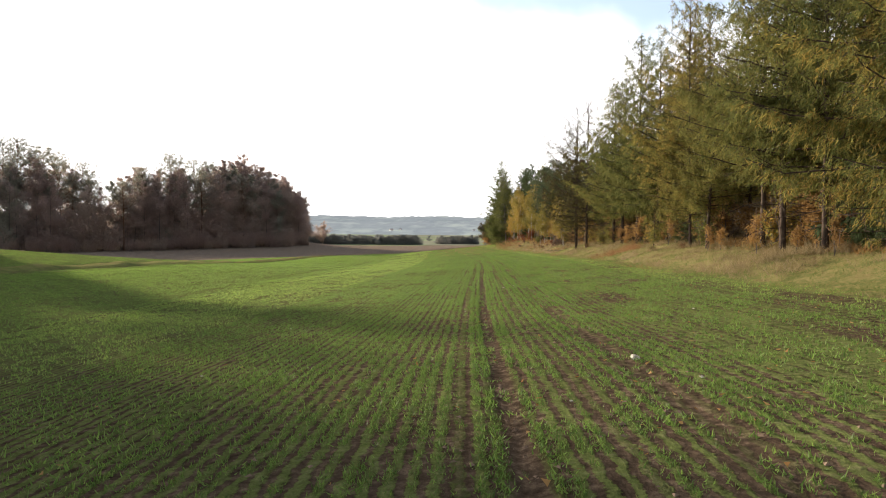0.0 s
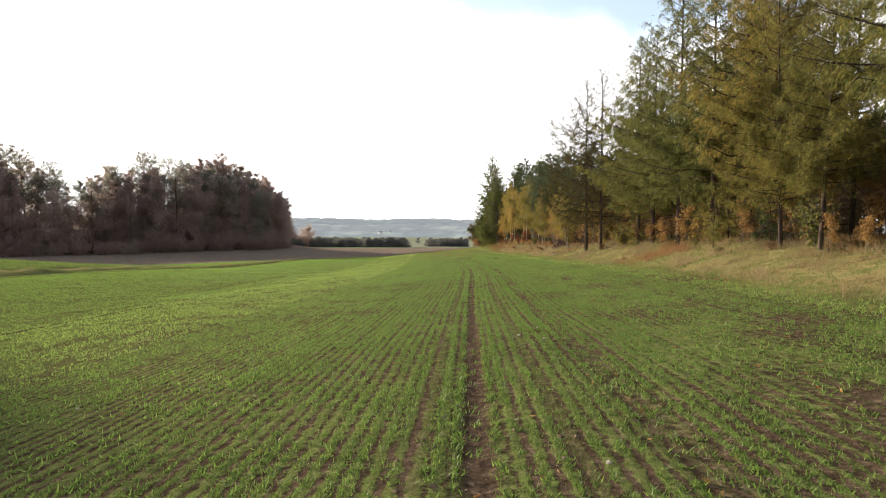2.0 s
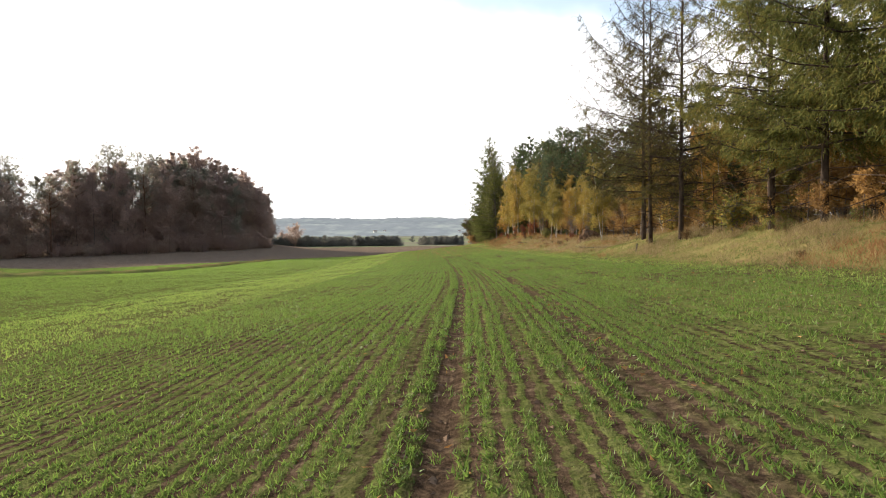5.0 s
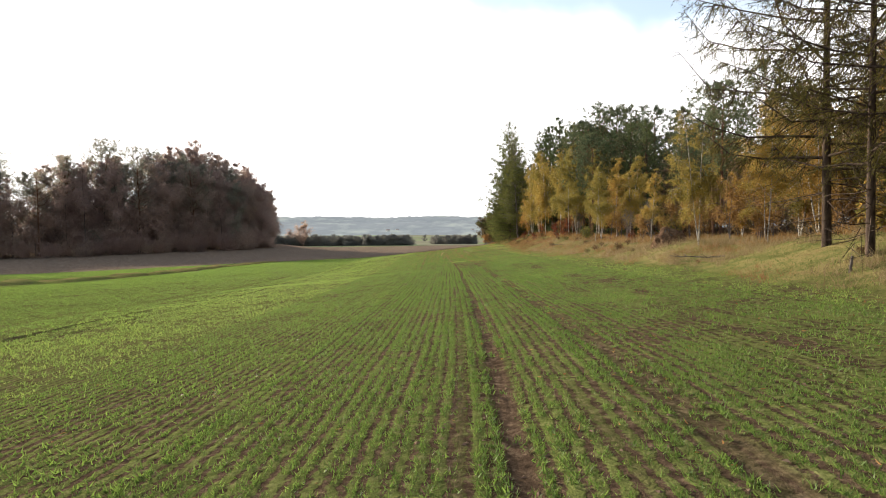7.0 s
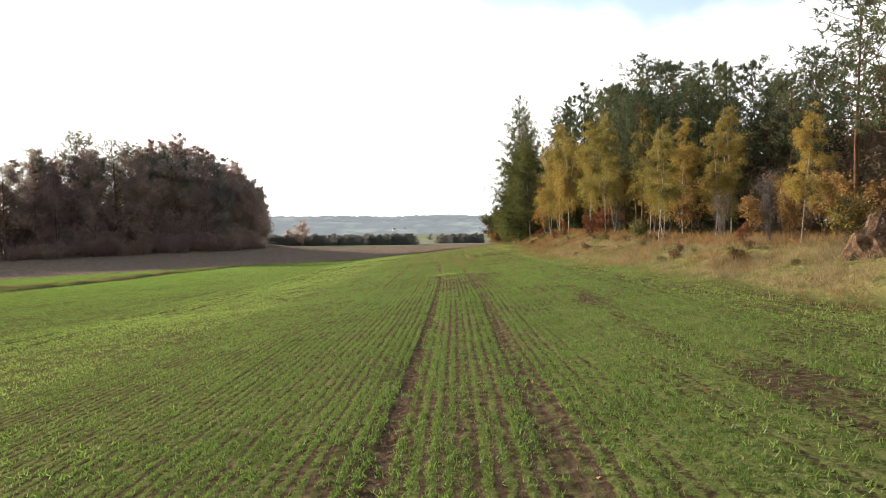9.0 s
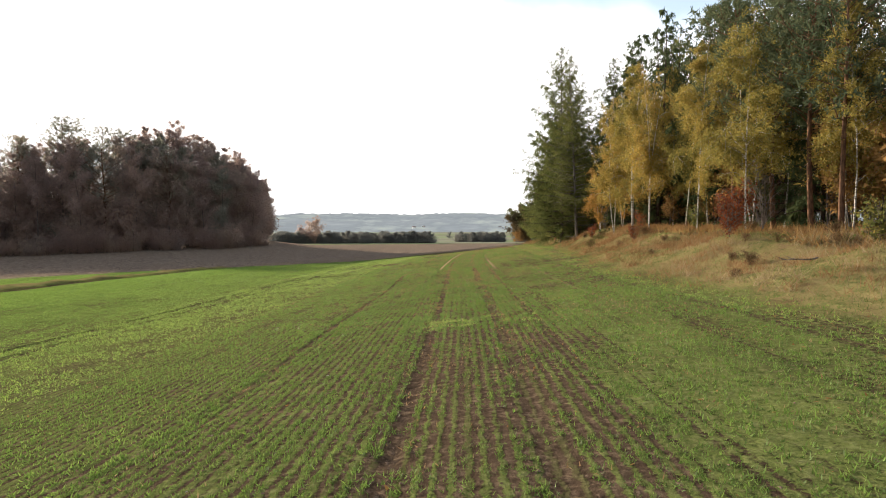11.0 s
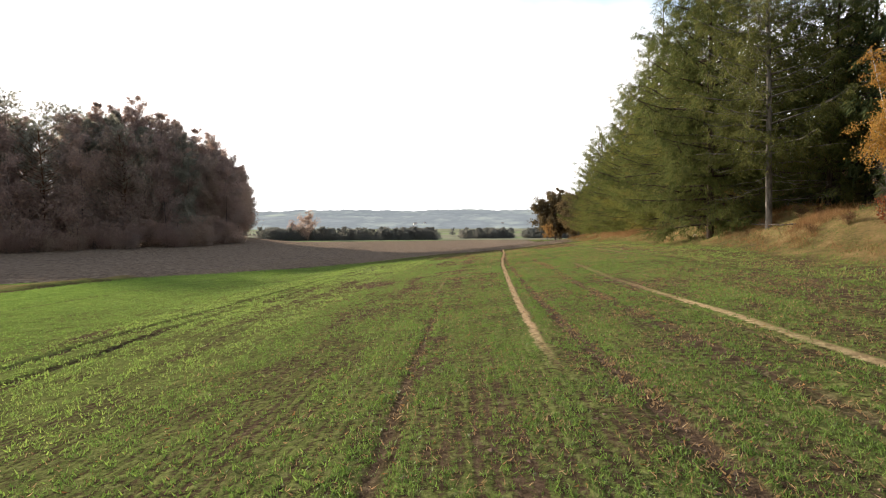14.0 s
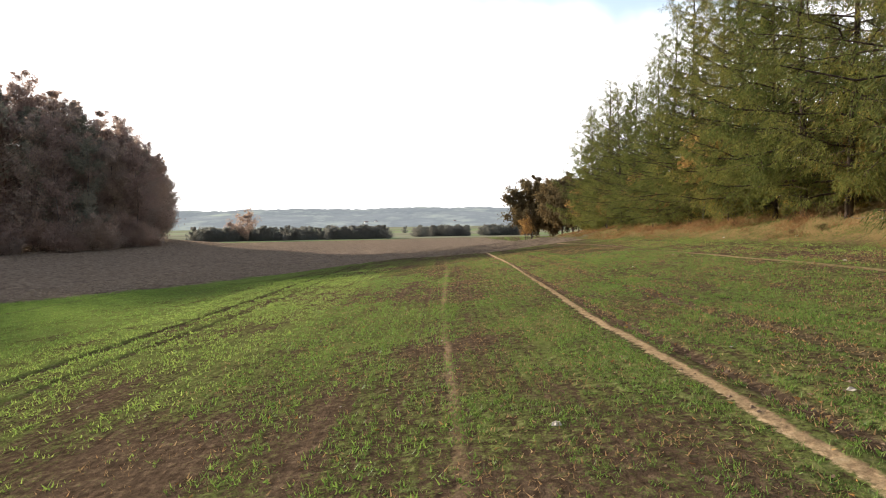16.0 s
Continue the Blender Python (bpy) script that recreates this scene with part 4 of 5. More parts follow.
for k, (x, y, s) in enumerate(((13.2, 152, 1.6), (13.6, 149.5, 2.2), (14.2, 147, 1.5), (13.4, 158, 1.4), (14.0, 154.5, 1.2), (13.1, 163, 1.3))):
    ob = tagged(new("stone", stone_meshes[k % 4]), "pale stone picked off the field onto the bank", "stone", "stones on the bank")
    ob.matrix_basis = pose(x, y, float(height(x, y)), 0, 0, 50 * k)
    ob.scale = (s, s, s)
mound = tagged(new("root_mound"), "brown mound of earth and torn roots at the wood's edge", "mound")
mound.matrix_basis = pose(14.8, 78.8, float(height(14.8, 78.8)) - .05)
part("earth", lump("earth", (.95, .75, .95), 12, EARTH, .16, 3), mound)
roots = Shape()
rng = np.random.default_rng(12)
for k in range(26):
    a, up = rng.uniform(0, 6.28), rng.uniform(.2, 1)
    p0 = np.array([math.cos(a) * .8 * (1 - up * .5), math.sin(a) * .65 * (1 - up * .5), up * .95])
    way = np.array([.45 * math.cos(a), .45 * math.sin(a), rng.uniform(-1.1, .1)])
    s = np.linspace(0, 1, 4)[:, None]
    roots.tube(p0 + way * s * rng.uniform(.25, .5) + rng.normal(size=(4, 3)) * .05, (.035, .025, .015, .006), 4)
part("roots", roots.mesh("roots", GREY_BARK, True), mound)


def dead_branch(seed, length):
    rng = np.random.default_rng(seed)
    sh = Shape()
    s = np.linspace(0, 1, 6)[:, None]
    main = np.array([[1, 0, .02]]) * s * length + rng.normal(size=(6, 3)) * .06 + np.array([0, 0, .06])
    sh.tube(main, np.linspace(.04, .01, 6), 5)
    for k in range(7):
        p = main[rng.integers(1, 5)]
        way = np.array([rng.uniform(.2, 1), rng.uniform(-1, 1), rng.uniform(0, .5)])
        sh.tube(p + way * np.linspace(0, 1, 3)[:, None] * rng.uniform(.2, .6), (.014, .009, .003), 4)
    return sh.mesh("dead branch", GREY_BARK, True)


branch = dead_branch(3, 2.2)
for x, y, turn, s in ((13.6, 69.5, 160, 1.0), (12.9, 85, 30, .8), (13.4, 100, 200, .7), (13.8, 139, 120, .9), (13.2, 150.5, 20, .8), (14.4, 156, 70, .9), (13.0, 47, 10, .8)):
    ob = tagged(new("fallen_branch", branch), "dry grey fallen branch in the rough grass", "branch", "fallen branches")
    ob.matrix_basis = pose(x, y, float(height(x, y)), 0, 0, turn)
    ob.scale = (s, s, s)

stake = Shape()
stake.tube(np.array([[0, 0, -.2], [.01, 0, .15], [.03, .01, .42]]), (.035, .033, .03), 6)
ob = tagged(new("wooden_stake", stake.mesh("wooden stake", GREY_BARK)), "short weathered wooden stake in the rough grass", "stake")
ob.matrix_basis = pose(12.3, 60.5, float(height(12.3, 60.5)), 4, 3, 0)

# ---- the hanger of trees beyond the field and the far belts ----
random.seed(9)
wood_trees = [tree_thing("broadleaf_tree", broadleaf("wood tree", h, s, n, .4, .2, .03, .03, 1, GREY_BARK, mat, .15, .006, .05, .55, .42, False), "tall half-bare broadleaf tree in dull brown autumn leaf", group="trees of the far wood")
              for h, s, n, mat in ((29, 71, 9000, WOOD_MIX), (31, 72, 9200, WOOD_RUST), (27, 73, 8400, WOOD_GREEN), (30, 74, 9000, WOOD_RUST))]
wood_pines = [tree_thing("pine_tree", pine("wood pine", h, s, 420, .42, .7, WOOD_GREEN), "tall dark pine above the far wood", group="pines of the far wood") for h, s in ((31, 75), (34, 76))]
wood_bushes = [tree_thing("grey_bush", broadleaf("wood bush", 8, s, 2600, .3, .42, .0, .05, 2, GREY_BARK, mat, .1, .008, 0, .6, .52, False), "dense greyish bush at the foot of the far wood", "bush", "bushes of the far wood")
               for s, mat in ((77, WOOD_MIX), (78, WOOD_RUST))]
belt_bushes = [tree_thing("valley_bush", broadleaf("valley bush", 8, s, 1300, .5, .5, .0, .05, 1, GREY_BARK, mat, .1, .008, 0, .6, .52, False), "leafless bush in a hedge down in the valley", "bush", "valley hedges")
               for s, mat in ((97, VALLEY), (98, VALLEY))]
# the front of the wood, from its near end round to the side, and how high its roof of crowns stands along it
FRONT = ((-68, 293), (-72, 288), (-79, 275), (-98, 262), (-124, 247), (-165, 226), (-215, 204))
ROOF_OF_WOOD = ((0, 12), (.5, 16.5), (.9, 23), (1.2, 25), (1.6, 28), (2, 30.8), (2.3, 33), (2.7, 35), (3.5, 35.2), (3.8, 31), (4.2, 30.5), (4.4, 26.5), (4.6, 31), (4.75, 34), (5, 36), (6, 36))


def along_front(f):
    i = min(5, int(f))
    return [FRONT[i][k] + (FRONT[i + 1][k] - FRONT[i][k]) * (f - i) for k in (0, 1)]


for row in range(4):
    for step in range(38 if row < 3 else 18):
        f = .5 + (step + random.random()) / (38 if row < 3 else 18) * 5.5
        x, y = along_front(f)
        x, y = x - 2.5 * row + random.uniform(-2, 2), y + 8 * row + random.uniform(-3, 3)
        size = float(lerp(f, ROOF_OF_WOOD)) / 28 * random.uniform(.9, 1.02) * (.9 if row == 0 else 1)
        conifers = random.random() < (.0 if f < 2.6 else .12 if f < 4.4 else .2)
        plant((wood_pines if conifers else wood_trees)[random.randrange(2 if conifers else 4)], x, y, size * (.9 if conifers else 1))
for step in range(84):
    f = .6 + (step + random.random()) / 84 * 5.4
    x, y = along_front(f)
    plant(wood_bushes[random.randrange(2)], x + random.uniform(1, 5), y - random.uniform(3, 7), random.uniform(.7, 1.2) * (.6 if f < 1 else 1), sink=1.2)
for step in range(60):
    f = .6 + (step + random.random()) / 60 * 5.4
    x, y = along_front(f)
    plant(wood_bushes[random.randrange(2)], x - 1.5, y + random.uniform(0, 6), random.uniform(1.3, 2.2) * (1.2 if f > 3 else .9), sink=.8)
for step in range(30):
    x, y = along_front(3 + step / 30 * 3)
    plant(wood_bushes[random.randrange(2)], x - 5, y + random.uniform(9, 14), random.uniform(1.6, 2.4), sink=2)
# pines that stand clear of the roof of the wood
for f, top in ((3.7, 38.5), (3.76, 37.5), (4.12, 32), (4.55, 33), (4.76, 40), (4.85, 42), (4.95, 42.5), (5.05, 42), (5.15, 40.5), (5.4, 40)):
    x, y = along_front(f)
    plant(wood_pines[random.randrange(2)], x - 3, y + 10, top / 33)
# trees out to the side, whose shadow falls over the first metres
side_tree = tree_thing("broadleaf_tree", broadleaf("side tree", 29, 71, 5000, .44, .2, .03, .03, 1, GREY_BARK, WOOD_MIX, .15, .006, .05, .5, .4, False), "tall half-bare broadleaf tree beside the field", group="trees beside the field")
for x, y, s, wide in ((-68.2, 80.8, .905, .9), (-66.6, 74.7, .86, .8), (-72, 85, .88, .9), (-76, 88.5, .9, .8), (-80, 93, .9, .8), (-84, 97, .92, .8), (-93, 106, .92, .8), (-45.1, 47.1, .8, .9), (-50.6, 52.9, .8, .9), (-56.6, 59.1, .85, .9), (-62.6, 65.4, .9, .85), (-49, 43.5, .8, 1), (-55, 49.5, .85, 1), (-61, 56, .85, 1)):
    ob = plant(side_tree, x, y, s, 40 * s + x)
    ob.scale = (s * wide, s * wide, s)
# bushy belts in the valley
for n in range(160):
    x = random.uniform(-125, -22)
    plant(belt_bushes[random.randrange(2)], x, 470 + .15 * x + random.uniform(-6, 14), random.uniform(.85, 1.15), sink=1.8)
for n in range(80):
    x = random.uniform(-8, 72)
    plant(belt_bushes[n % 2], x, 520 + random.uniform(-8, 14), random.uniform(.8, 1.1), sink=1.8)
for n in range(40):
    x = random.uniform(-260, 160)
    plant(belt_bushes[n % 2], x, 760 + random.uniform(-60, 200), random.uniform(.8, 1.4), sink=2)
autumn_tree = tree_thing("autumn_tree", broadleaf("autumn tree", 13, 99, 2600, .5, .36, .04, .03, 2, GREY_BARK, WOOD_RUST, .2, .009, 0, .5, .35, False), "round rusty autumn tree at the end of the valley hedge")
plant(autumn_tree, -95, 452, 1.35, sink=1)
plant(autumn_tree, -104, 455, .95, sink=1)


def house(x, y, z, turn, size):
    ob = tagged(new("farmhouse"), "small white farmhouse with a dark gabled roof across the valley", "house", "far farmhouses")
    ob.matrix_basis = pose(x, y, z, 0, 0, turn)
    w, d, h, top = 7 * size, 5 * size, 5.5 * size, 9.5 * size
    v = [(-w, -d, -6), (w, -d, -6), (w, d, -6), (-w, d, -6), (-w, -d, h), (w, -d, h), (w, d, h), (-w, d, h), (-w, 0, top), (w, 0, top)]
    bm = bmesh.new()
    vs = [bm.verts.new(p) for p in v]
    for face in ((0, 1, 5, 4), (1, 2, 6, 9, 5), (2, 3, 7, 6), (3, 0, 4, 8, 7)):
        bm.faces.new([vs[i] for i in face])
    me = bpy.data.meshes.new("house wall")
    bm.to_mesh(me)
    bm.free()
    me.materials.append(PLASTER)
    part("wall", me, ob)
    e = .5 * size
    v = [(-w - e, -d - e, h - .4), (w + e, -d - e, h - .4), (w + e, 0, top + .1), (-w - e, 0, top + .1), (-w - e, d + e, h - .4), (w + e, d + e, h - .4)]
    v += [(a, b, c + .35) for a, b, c in v]
    f = [(0, 1, 2, 3), (3, 2, 5, 4), (6, 9, 8, 7), (9, 10, 11, 8), (0, 6, 7, 1), (4, 5, 11, 10), (0, 3, 9, 6), (3, 4, 10, 9), (1, 7, 8, 2), (2, 8, 11, 5)]
    part("roof", mesh_from("house roof", v, f, ROOF), ob)
    for k in (-.5, 0, .5):
        q = [(k * w - .7, -d - .04, 1.2), (k * w + .7, -d - .04, 1.2), (k * w + .7, -d - .04, 3.2), (k * w - .7, -d - .04, 3.2)]
        q += [(a, b + .03, c) for a, b, c in q]
        part("window", mesh_from("house window", q, [(0, 1, 2, 3), (4, 7, 6, 5), (0, 4, 5, 1), (1, 5, 6, 2), (2, 6, 7, 3), (3, 7, 4, 0)], ROOF), ob)


PLASTER, nodes, links, bsdf = material("white plaster", .9)
bsdf.inputs["Base Color"].default_value = (.75, .73, .69, 1)
# dark tiles lightened, with the haze across the valley in their colour
ROOF, nodes, links, bsdf = material("hazed roof tiles", .8)
bsdf.inputs["Base Color"].default_value = (.3, .24, .22, 1)
for x, y, z, turn, size in ((-212, 2270, -12, 20, .9), (-180, 2300, -10, 60, .8), (105, 2290, -11, 10, .7)):
    house(x, y, z, turn, size)

# round-headed trees past the end of the wood
oak = tree_thing("oak_tree", broadleaf("oak", 11, 81, 16000, .36, .46, .02, .03, 2, GREY_BARK, OAK_LEAVES, .2, .01, .1, .5, .42), "broad dark oak past the end of the wood", group="oaks")
for x, y, s in ((17.5, 238, 1.0), (20.5, 228, .88), (19.2, 216, .68), (23, 246, .95), (28, 240, .95), (33, 250, .95), (25, 228, .85), (30, 222, .85)):
    plant(oak, x, y, s)
plant(rust_trees[1], 14.6, 227, .85)
plant(rust_trees[0], 15.6, 231, .7)


# ---- crop, grass and fallen leaves ----
def blades_mesh(name, x, y, count, length, width, tilt, mat, seed, scatter=.03):
    """Tufts of thin blades that stand on the ground at x, y."""
    rng = np.random.default_rng(seed)
    z = height(x, y) - .01
    idx = np.repeat(np.arange(len(x)), count)
    n = len(idx)
    p = np.stack([x[idx], y[idx], z[idx]], 1) + rng.normal(size=(n, 3)) * np.array([scatter, scatter, 0])
    way = np.stack([rng.normal(size=n) * tilt, rng.normal(size=n) * tilt, np.ones(n)], 1)
    sh = Shape()
    sh.blades(p, way, rng.uniform(length[0], length[1], n), rng.uniform(width[0], width[1], n), rng)
    return sh.mesh(name, mat)


def sown(r_from, r_to, y_from, y_to, row, step, seed):
    """Places of plants along the sown rows, thinned where the crop stands thin and in the wheel tracks."""
    rng = np.random.default_rng(seed)
    r, y = np.meshgrid(np.arange(r_from, r_to, row), np.arange(y_from, y_to, step))
    r, y = r.reshape(-1), y.reshape(-1) + rng.uniform(-step, step, r.size) * .5
    row_of = np.round(r / .15)
    vigour = .55 * value_noise(row_of * 7.31 + 500, y * .02, 1.0, 23) + .45 * value_noise(row_of * 5.17 + 900, y * .25, 1.0, 24)
    r = r + .08 * (value_noise(row_of * 9.73 + 300, y * .3, 1.0, 25) - .5)
    r = r + rng.normal(size=r.size) * (.018 + .055 * smooth(88, 118, y) + .035 * smooth(1.8, 3.2, r))
    x = r + lane(y)
    clump = smooth(.36, .62, .4 * value_noise(x, y, .11, 91) + .35 * value_noise(x, y, .33, 92) + .25 * value_noise(x, y, .85, 93))
    keep = rng.random(r.size) < (.18 + 1.75 * clump) * np.clip((cover(x, y) - .2) * (.75 + 1.2 * value_noise(r, y * .04, .3, 17)) * (.3 + 1.6 * vigour), .05, .98)
    for r0, half, a, b in ((0, .12, -99, 999), (1.55, .15, -99, 999), (-2.75, .1, 92, 133), (2.45, .07, 92, 133), (-.45, .05, -99, 60), (.75, .05, -99, 60), (-13.6, .2, -99, 999), (-12.1, .14, -99, 999)):
        keep &= ~((np.abs(r - r0 - (drift(y) if r0 < -12 else 0)) < half) & (rng.random(r.size) < (.88 if r0 != 1.55 else np.clip(.5 + 1.1 * (value_noise(r, y, 1.7, 27) - .25), .45, .92))) & (y > a) & (y < b))
    keep &= ~((np.abs(r + .31 - .016 * (y - 146)) < .12) & (y > 123))
    keep &= ~((np.abs(r - 6.2) < .15) & (y > 140) & (rng.random(r.size) < .85))
    keep &= ~((np.abs(r - 2.75) < .14) & (y > 118) & (y < 142) & (rng.random(r.size) < .9))
    keep &= (x < field_edge(y) + .2) & (y < plough_line(x))
    return x[keep], y[keep]


x, y = sown(-3.0, 3.0, .5, 152, .15, .036, 1)
tagged(new("young_crop", blades_mesh("young crop", x, y, 8, (.024, .07), (.008, .016), .68, CROP_GREEN, 2, .03)), "young green cereal sown in close rows", "crop", kind="stuff")
xa, ya = sown(-6.45, -3.0, 1, 165, .15, .068, 11)
xb, yb = sown(3.0, 6.45, 1, 165, .15, .068, 12)
xc, yc = sown(-3.0, 3.0, 152, 172, .15, .12, 13)
x, y = np.concatenate([xa, xb, xc]), np.concatenate([ya, yb, yc])
tagged(new("young_crop", blades_mesh("young crop beside", x, y, 5, (.03, .085), (.012, .022), .62, CROP_GREEN, 14, .034)), "young green cereal sown in close rows", "crop", kind="stuff")
xa, ya = sown(-14.1, -6.45, 4, 178, .15, .13, 3)
xb, yb = sown(6.45, 12.5, 4, 178, .15, .16, 4)
x, y = np.concatenate([xa, xb]), np.concatenate([ya, yb])
tagged(new("young_crop", blades_mesh("young crop aside", x, y, 5, (.036, .092), (.014, .026), .62, CROP_GREEN, 5, .04)), "young green cereal sown in close rows", "crop", kind="stuff")
x, y = sown(-35.1, -14.1, 12, 178, .15, .3, 18)
tagged(new("young_crop", blades_mesh("young crop far aside", x, y, 5, (.04, .1), (.022, .038), .6, CROP_GREEN, 20, .05)), "young green cereal sown in close rows", "crop", kind="stuff")
rng = np.random.default_rng(44)
y = rng.normal(97.9, .5, 260)
r = rng.uniform(-.4, 2.5, 260)
lush = value_noise(r, y, .45, 45) > .6
x = r + lane(y)
tagged(new("lush_crop", blades_mesh("lush crop", x[lush], y[lush], 12, (.04, .095), (.01, .019), .7, CROP_GREEN, 46, .05)), "taller bright green tufts at the end of a bare strip", "crop", kind="stuff")
rng = np.random.default_rng(8)
n = 60000
y = rng.uniform(-2, 214, n)
x = field_edge(y) + rng.uniform(-.06, 1, n) * np.where((y > 66) & (y < 104), 10.5, 7)
patch = value_noise(x, y, 1.6, 31) + .5 * (value_noise(x, y, .5, 32) - .5)
tall = rng.random(n) < smooth(.5, .72, patch) * (.25 + .75 * smooth(.6, 2.2, x - field_edge(y)))
rusty = (y + rng.normal(size=n) * 14 > 102) | (value_noise(x, y, 4, 36) > .62)
short = ~tall & (rng.random(n) < .8)
verge = short & (x - field_edge(y) < 1.6 + 1.5 * smooth(55, 85, y) + 2.2 * (value_noise(x, y, 5, 37) - .5))
short &= ~verge
VERGE_GREEN = foliage("green verge", ((0, (.06, .085, .022)), (.5, (.125, .155, .042)), (.85, (.2, .19, .065)), (1, (.34, .25, .12))), .45)
GRASS_MIX = foliage("bank grass", ((0, (.085, .115, .03)), (.35, (.15, .165, .05)), (.65, (.26, .215, .09)), (1, (.42, .31, .16))), .4)
for name, pick, count, length, width, lean, mat, seed, gap, label in (
        ("reddish_grass", tall & rusty, 8, (.1, .4), (.008, .018), .6, RED_GRASS, 19, .1, "reddish brown grass and weeds in clumps on the bank"),
        ("dry_grass", tall & ~rusty, 8, (.12, .42), (.007, .016), .6, DRY_GRASS, 9, .1, "dry straw-coloured grass in clumps on the bank"),
        ("verge_grass", verge, 7, (.04, .14), (.008, .018), .75, VERGE_GREEN, 40, .1, "short dull green grass along the edge of the field"),
        ("rough_grass", short, 6, (.04, .15), (.008, .018), .8, GRASS_MIX, 39, .1, "short green and tan rough grass on the bank")):
    tagged(new(name, blades_mesh(name, x[pick], y[pick], count, length, width, lean, mat, seed, gap)), label, "grass", kind="stuff")
# brambles and low weeds on the bank
BRAMBLE = foliage("bramble leaves", ((0, (.07, .06, .026)), (.4, (.14, .105, .045)), (.75, (.23, .13, .06)), (1, (.36, .24, .12))), .4)
brambles = [tree_thing("bramble_clump", broadleaf("bramble", 1.0, sd, 520, .075, .75, .0, .15, 4, PINE_BARK, mat, .3, .006, 0, .8, .5), label, "bramble", "bramble clumps on the bank", "leaves", "stems")
            for sd, mat, label in ((101, BRAMBLE, "low brown bramble clump on the grassy bank"), (102, VERGE_GREEN, "low dull green weed clump on the grassy bank"))]
random.seed(17)
for k in range(120):
    by = random.uniform(2, 208) if k < 60 else random.uniform(84, 165)
    bx = field_edge(by) + random.uniform(1.0, 5.5)
    plant(brambles[0 if random.random() < .65 else 1], float(bx), by, random.uniform(.2, .55), sink=.05)
# tussocks on the bank
m = 2000
ty = rng.uniform(0, 212, m)
tx = field_edge(ty) + .5 + rng.random(m) ** 1.2 * 6
stand = rng.random(m) < smooth(.38, .62, value_noise(tx, ty, 3.1, 35))
tx, ty = tx[stand], ty[stand]
brown = ty > 106
tagged(new("tussock_grass", blades_mesh("tussock grass", tx[~brown], ty[~brown], 34, (.2, .62), (.007, .016), .6, DRY_GRASS, 29, .12)), "tall straw-coloured tussocks of grass on the bank", "grass", kind="stuff")
tagged(new("withered_weeds", blades_mesh("withered weeds", tx[brown], ty[brown], 40, (.18, .6), (.008, .018), .75, RED_GRASS, 30, .18)), "withered reddish brown weeds on the bank", "weeds", kind="stuff")
n = 30000
y = rng.uniform(1, 175, n)
x = lane(y) + rng.uniform(-6, 9, n)
keep = (x < field_edge(y)) & (rng.random(n) < .13 + .45 * smooth(-2, 6, x - lane(y)) + .42 * smooth(85, 115, y))
tagged(new("fallen_leaves", blades_mesh("fallen leaves", x[keep], y[keep], 1, (.03, .07), (.025, .05), 2.5, FALLEN, 10)), "scattered dry brown leaves and withered weeds on the field", "leaves", kind="stuff")


n = 62000
y = rng.uniform(84, 176, n)
r = rng.uniform(-7, 8.5, n)
x = lane(y) + r
keep = (x < field_edge(y)) & (rng.random(n) < smooth(84, 112, y) * (.3 + .7 * smooth(-6, 1, r)) * np.clip(2.2 * value_noise(x, y, 1.3, 71) - .4, .1, 1)) & (np.abs(r - 6.2) > .2) & (np.abs(r - 2.75) > .15) & (np.abs(r + .31 - .016 * (y - 146)) > .2)
tagged(new("withered_weeds", blades_mesh("field weeds", x[keep], y[keep], 5, (.03, .075), (.008, .02), .9, FIELD_WEED, 33, .08)), "low withered brown weeds among the crop", "weeds", kind="stuff")

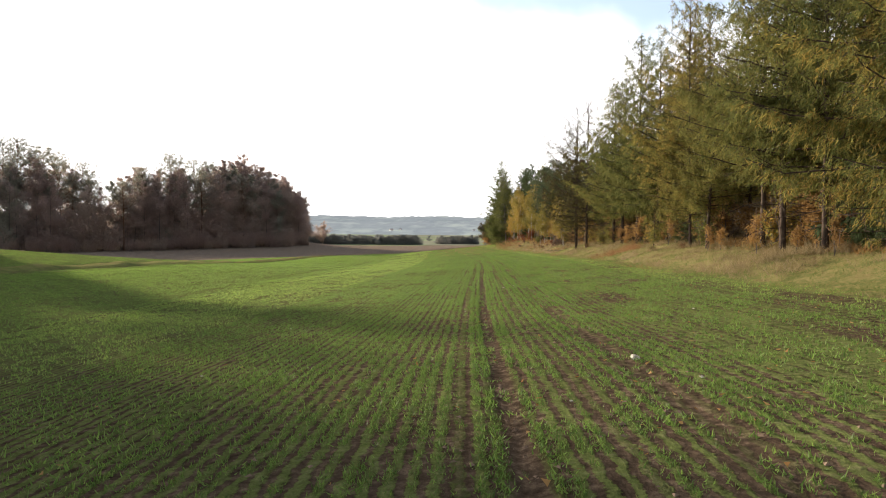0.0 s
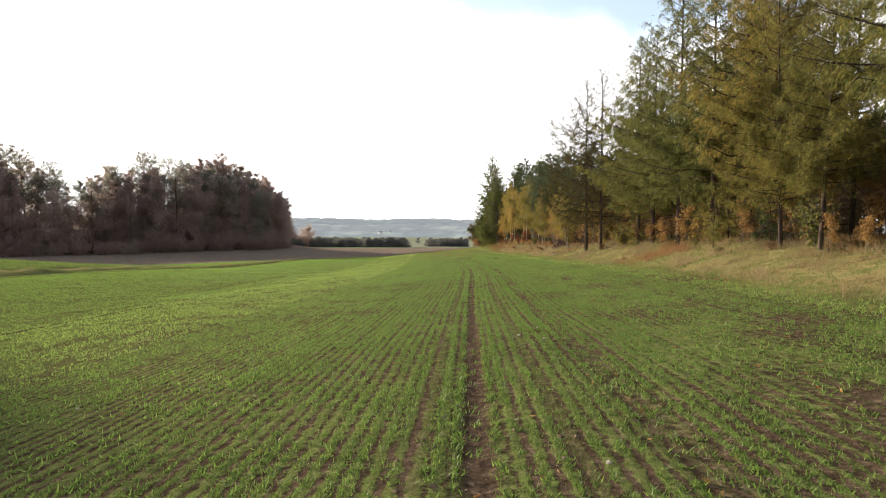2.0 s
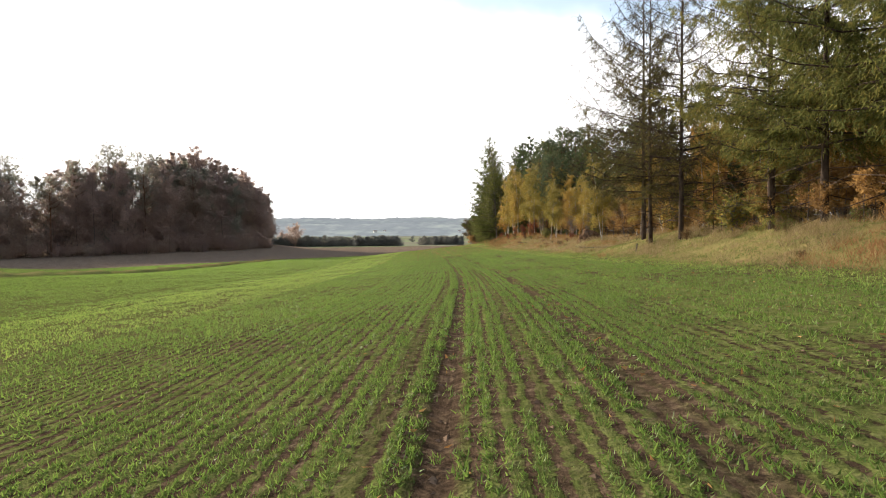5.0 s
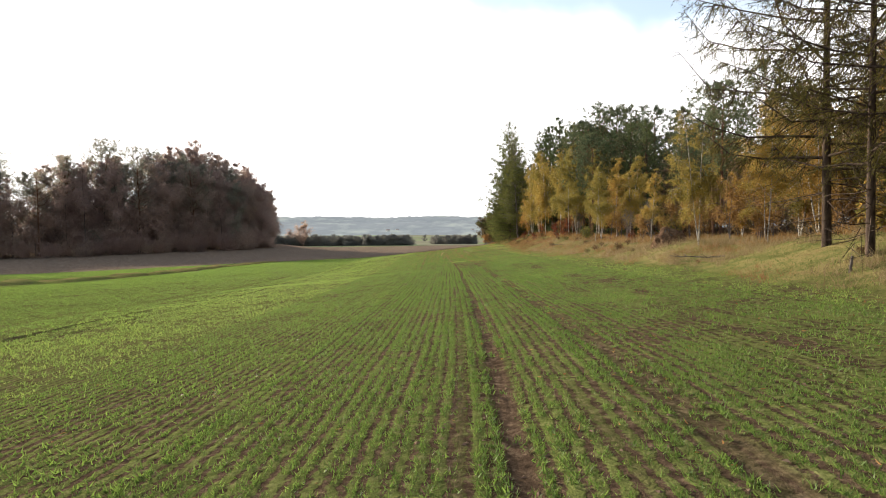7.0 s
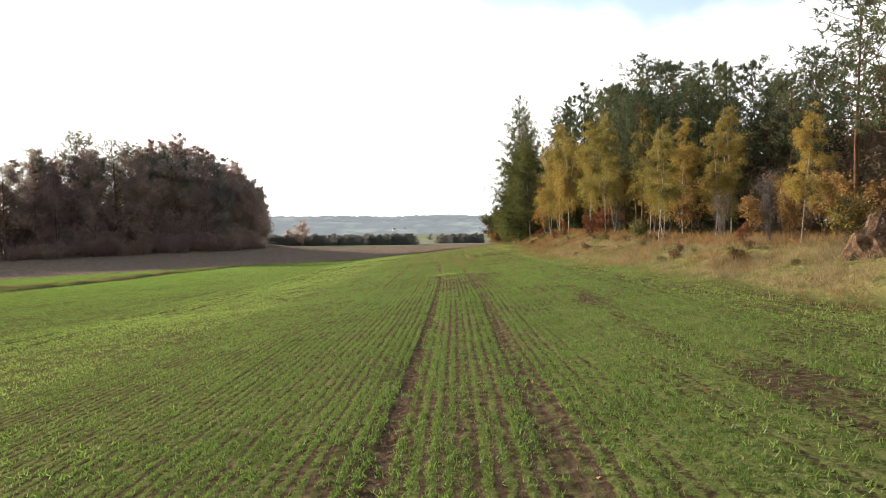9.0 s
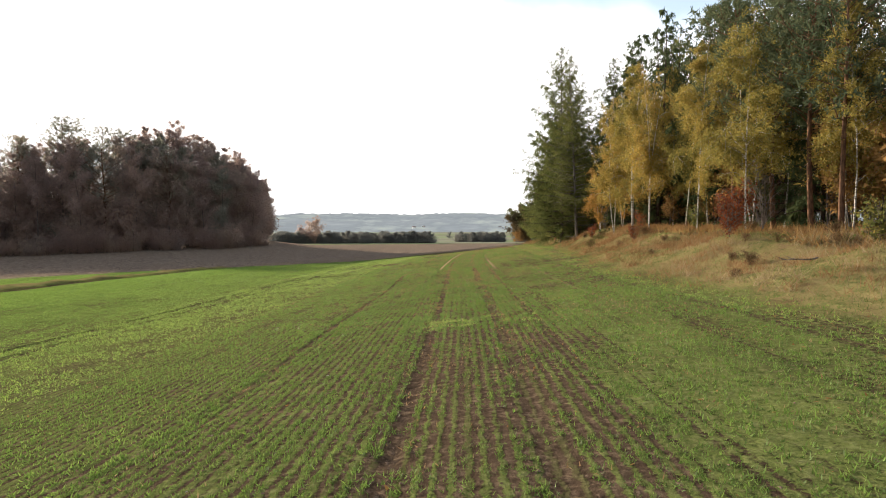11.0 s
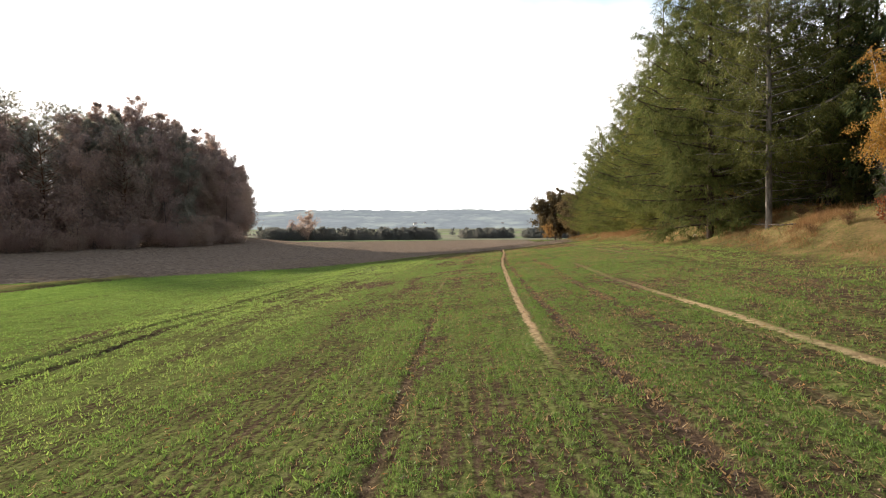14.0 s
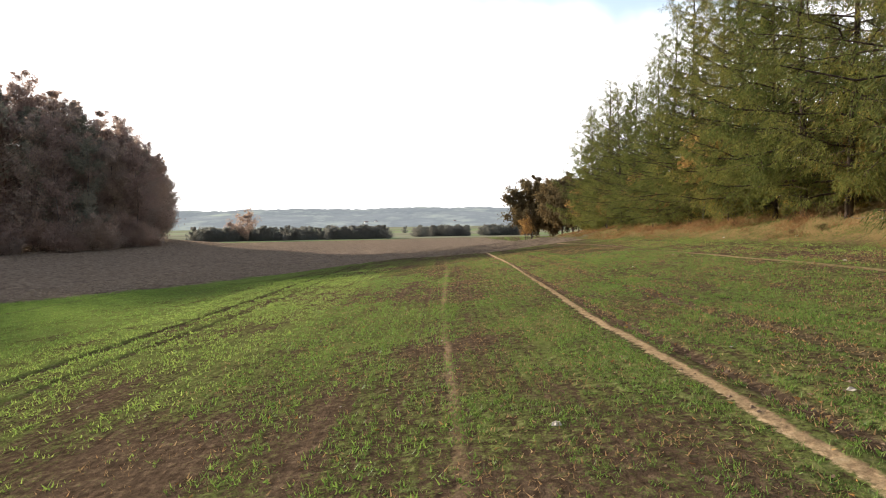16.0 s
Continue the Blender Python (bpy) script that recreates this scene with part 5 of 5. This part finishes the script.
# crumbs of soil in the wheel tracks and thin places
rng = np.random.default_rng(15)
n = 9000
y = rng.uniform(1, 172, n)
r = np.where(rng.random(n) < .6, rng.choice([0, 1.55, -.45, .75], n, p=[.45, .4, .08, .07]) + rng.normal(size=n) * .1, rng.uniform(-4, 6, n))
x = r + lane(y)
size = rng.uniform(.012, .04, n) * (1 - .3 * (np.abs(r) > 2))
corner = np.array([[1, 0, 0], [-.5, .87, 0], [-.5, -.87, 0], [0, 0, .55]])
turn = rng.uniform(0, 6.28, n)
v = corner[None] * size[:, None, None] * rng.uniform(.6, 1.3, (n, 4, 3))
v = np.stack([v[..., 0] * np.cos(turn)[:, None] - v[..., 1] * np.sin(turn)[:, None], v[..., 0] * np.sin(turn)[:, None] + v[..., 1] * np.cos(turn)[:, None], v[..., 2]], -1)
v = v + np.stack([x, y, height(x, y) - .045 * (np.minimum(np.abs(r), np.abs(r - 1.55)) < .15)], 1)[:, None]
f = np.array([[0, 1, 3], [1, 2, 3], [2, 0, 3]])[None] + 4 * np.arange(n)[:, None, None]
tagged(new("soil_crumbs", mesh_from("soil crumbs", v.reshape(-1, 3), f.reshape(-1, 3), CRUMB)), "brown crumbs of soil in the wheel tracks", "soil", kind="stuff")

# clods turned up by the plough
rng = np.random.default_rng(16)
n = 15000
x = rng.uniform(-32, 16, n)
y = plough_line(x) + 1.2 + rng.exponential(22, n)
size = rng.uniform(.05, .16, n)
turn = rng.uniform(0, 6.28, n)
v = corner[None] * size[:, None, None] * rng.uniform(.6, 1.4, (n, 4, 3))
v = np.stack([v[..., 0] * np.cos(turn)[:, None] - v[..., 1] * np.sin(turn)[:, None], v[..., 0] * np.sin(turn)[:, None] + v[..., 1] * np.cos(turn)[:, None], v[..., 2]], -1)
v = v + np.stack([x, y, height(x, y) + .02], 1)[:, None]
f = np.array([[0, 1, 3], [1, 2, 3], [2, 0, 3]])[None] + 4 * np.arange(n)[:, None, None]
tagged(new("plough_clods", mesh_from("plough clods", v.reshape(-1, 3), f.reshape(-1, 3), CLOD)), "pale dry clods of ploughed earth", "soil", kind="stuff")
# bracken and litter on the floor of the wood
n = 16000
y = rng.uniform(-2, 212, n)
x = field_edge(y) + rng.uniform(4, 17, n)
keep = rng.random(n) < np.clip(2.2 * value_noise(x, y, 2.2, 41) - .4, .05, 1)
tagged(new("bracken", blades_mesh("bracken", x[keep], y[keep], 6, (.2, .6), (.02, .06), .8, RUST_LEAVES, 21, .15)), "withered brown bracken and brambles under the trees", "bracken", kind="stuff")
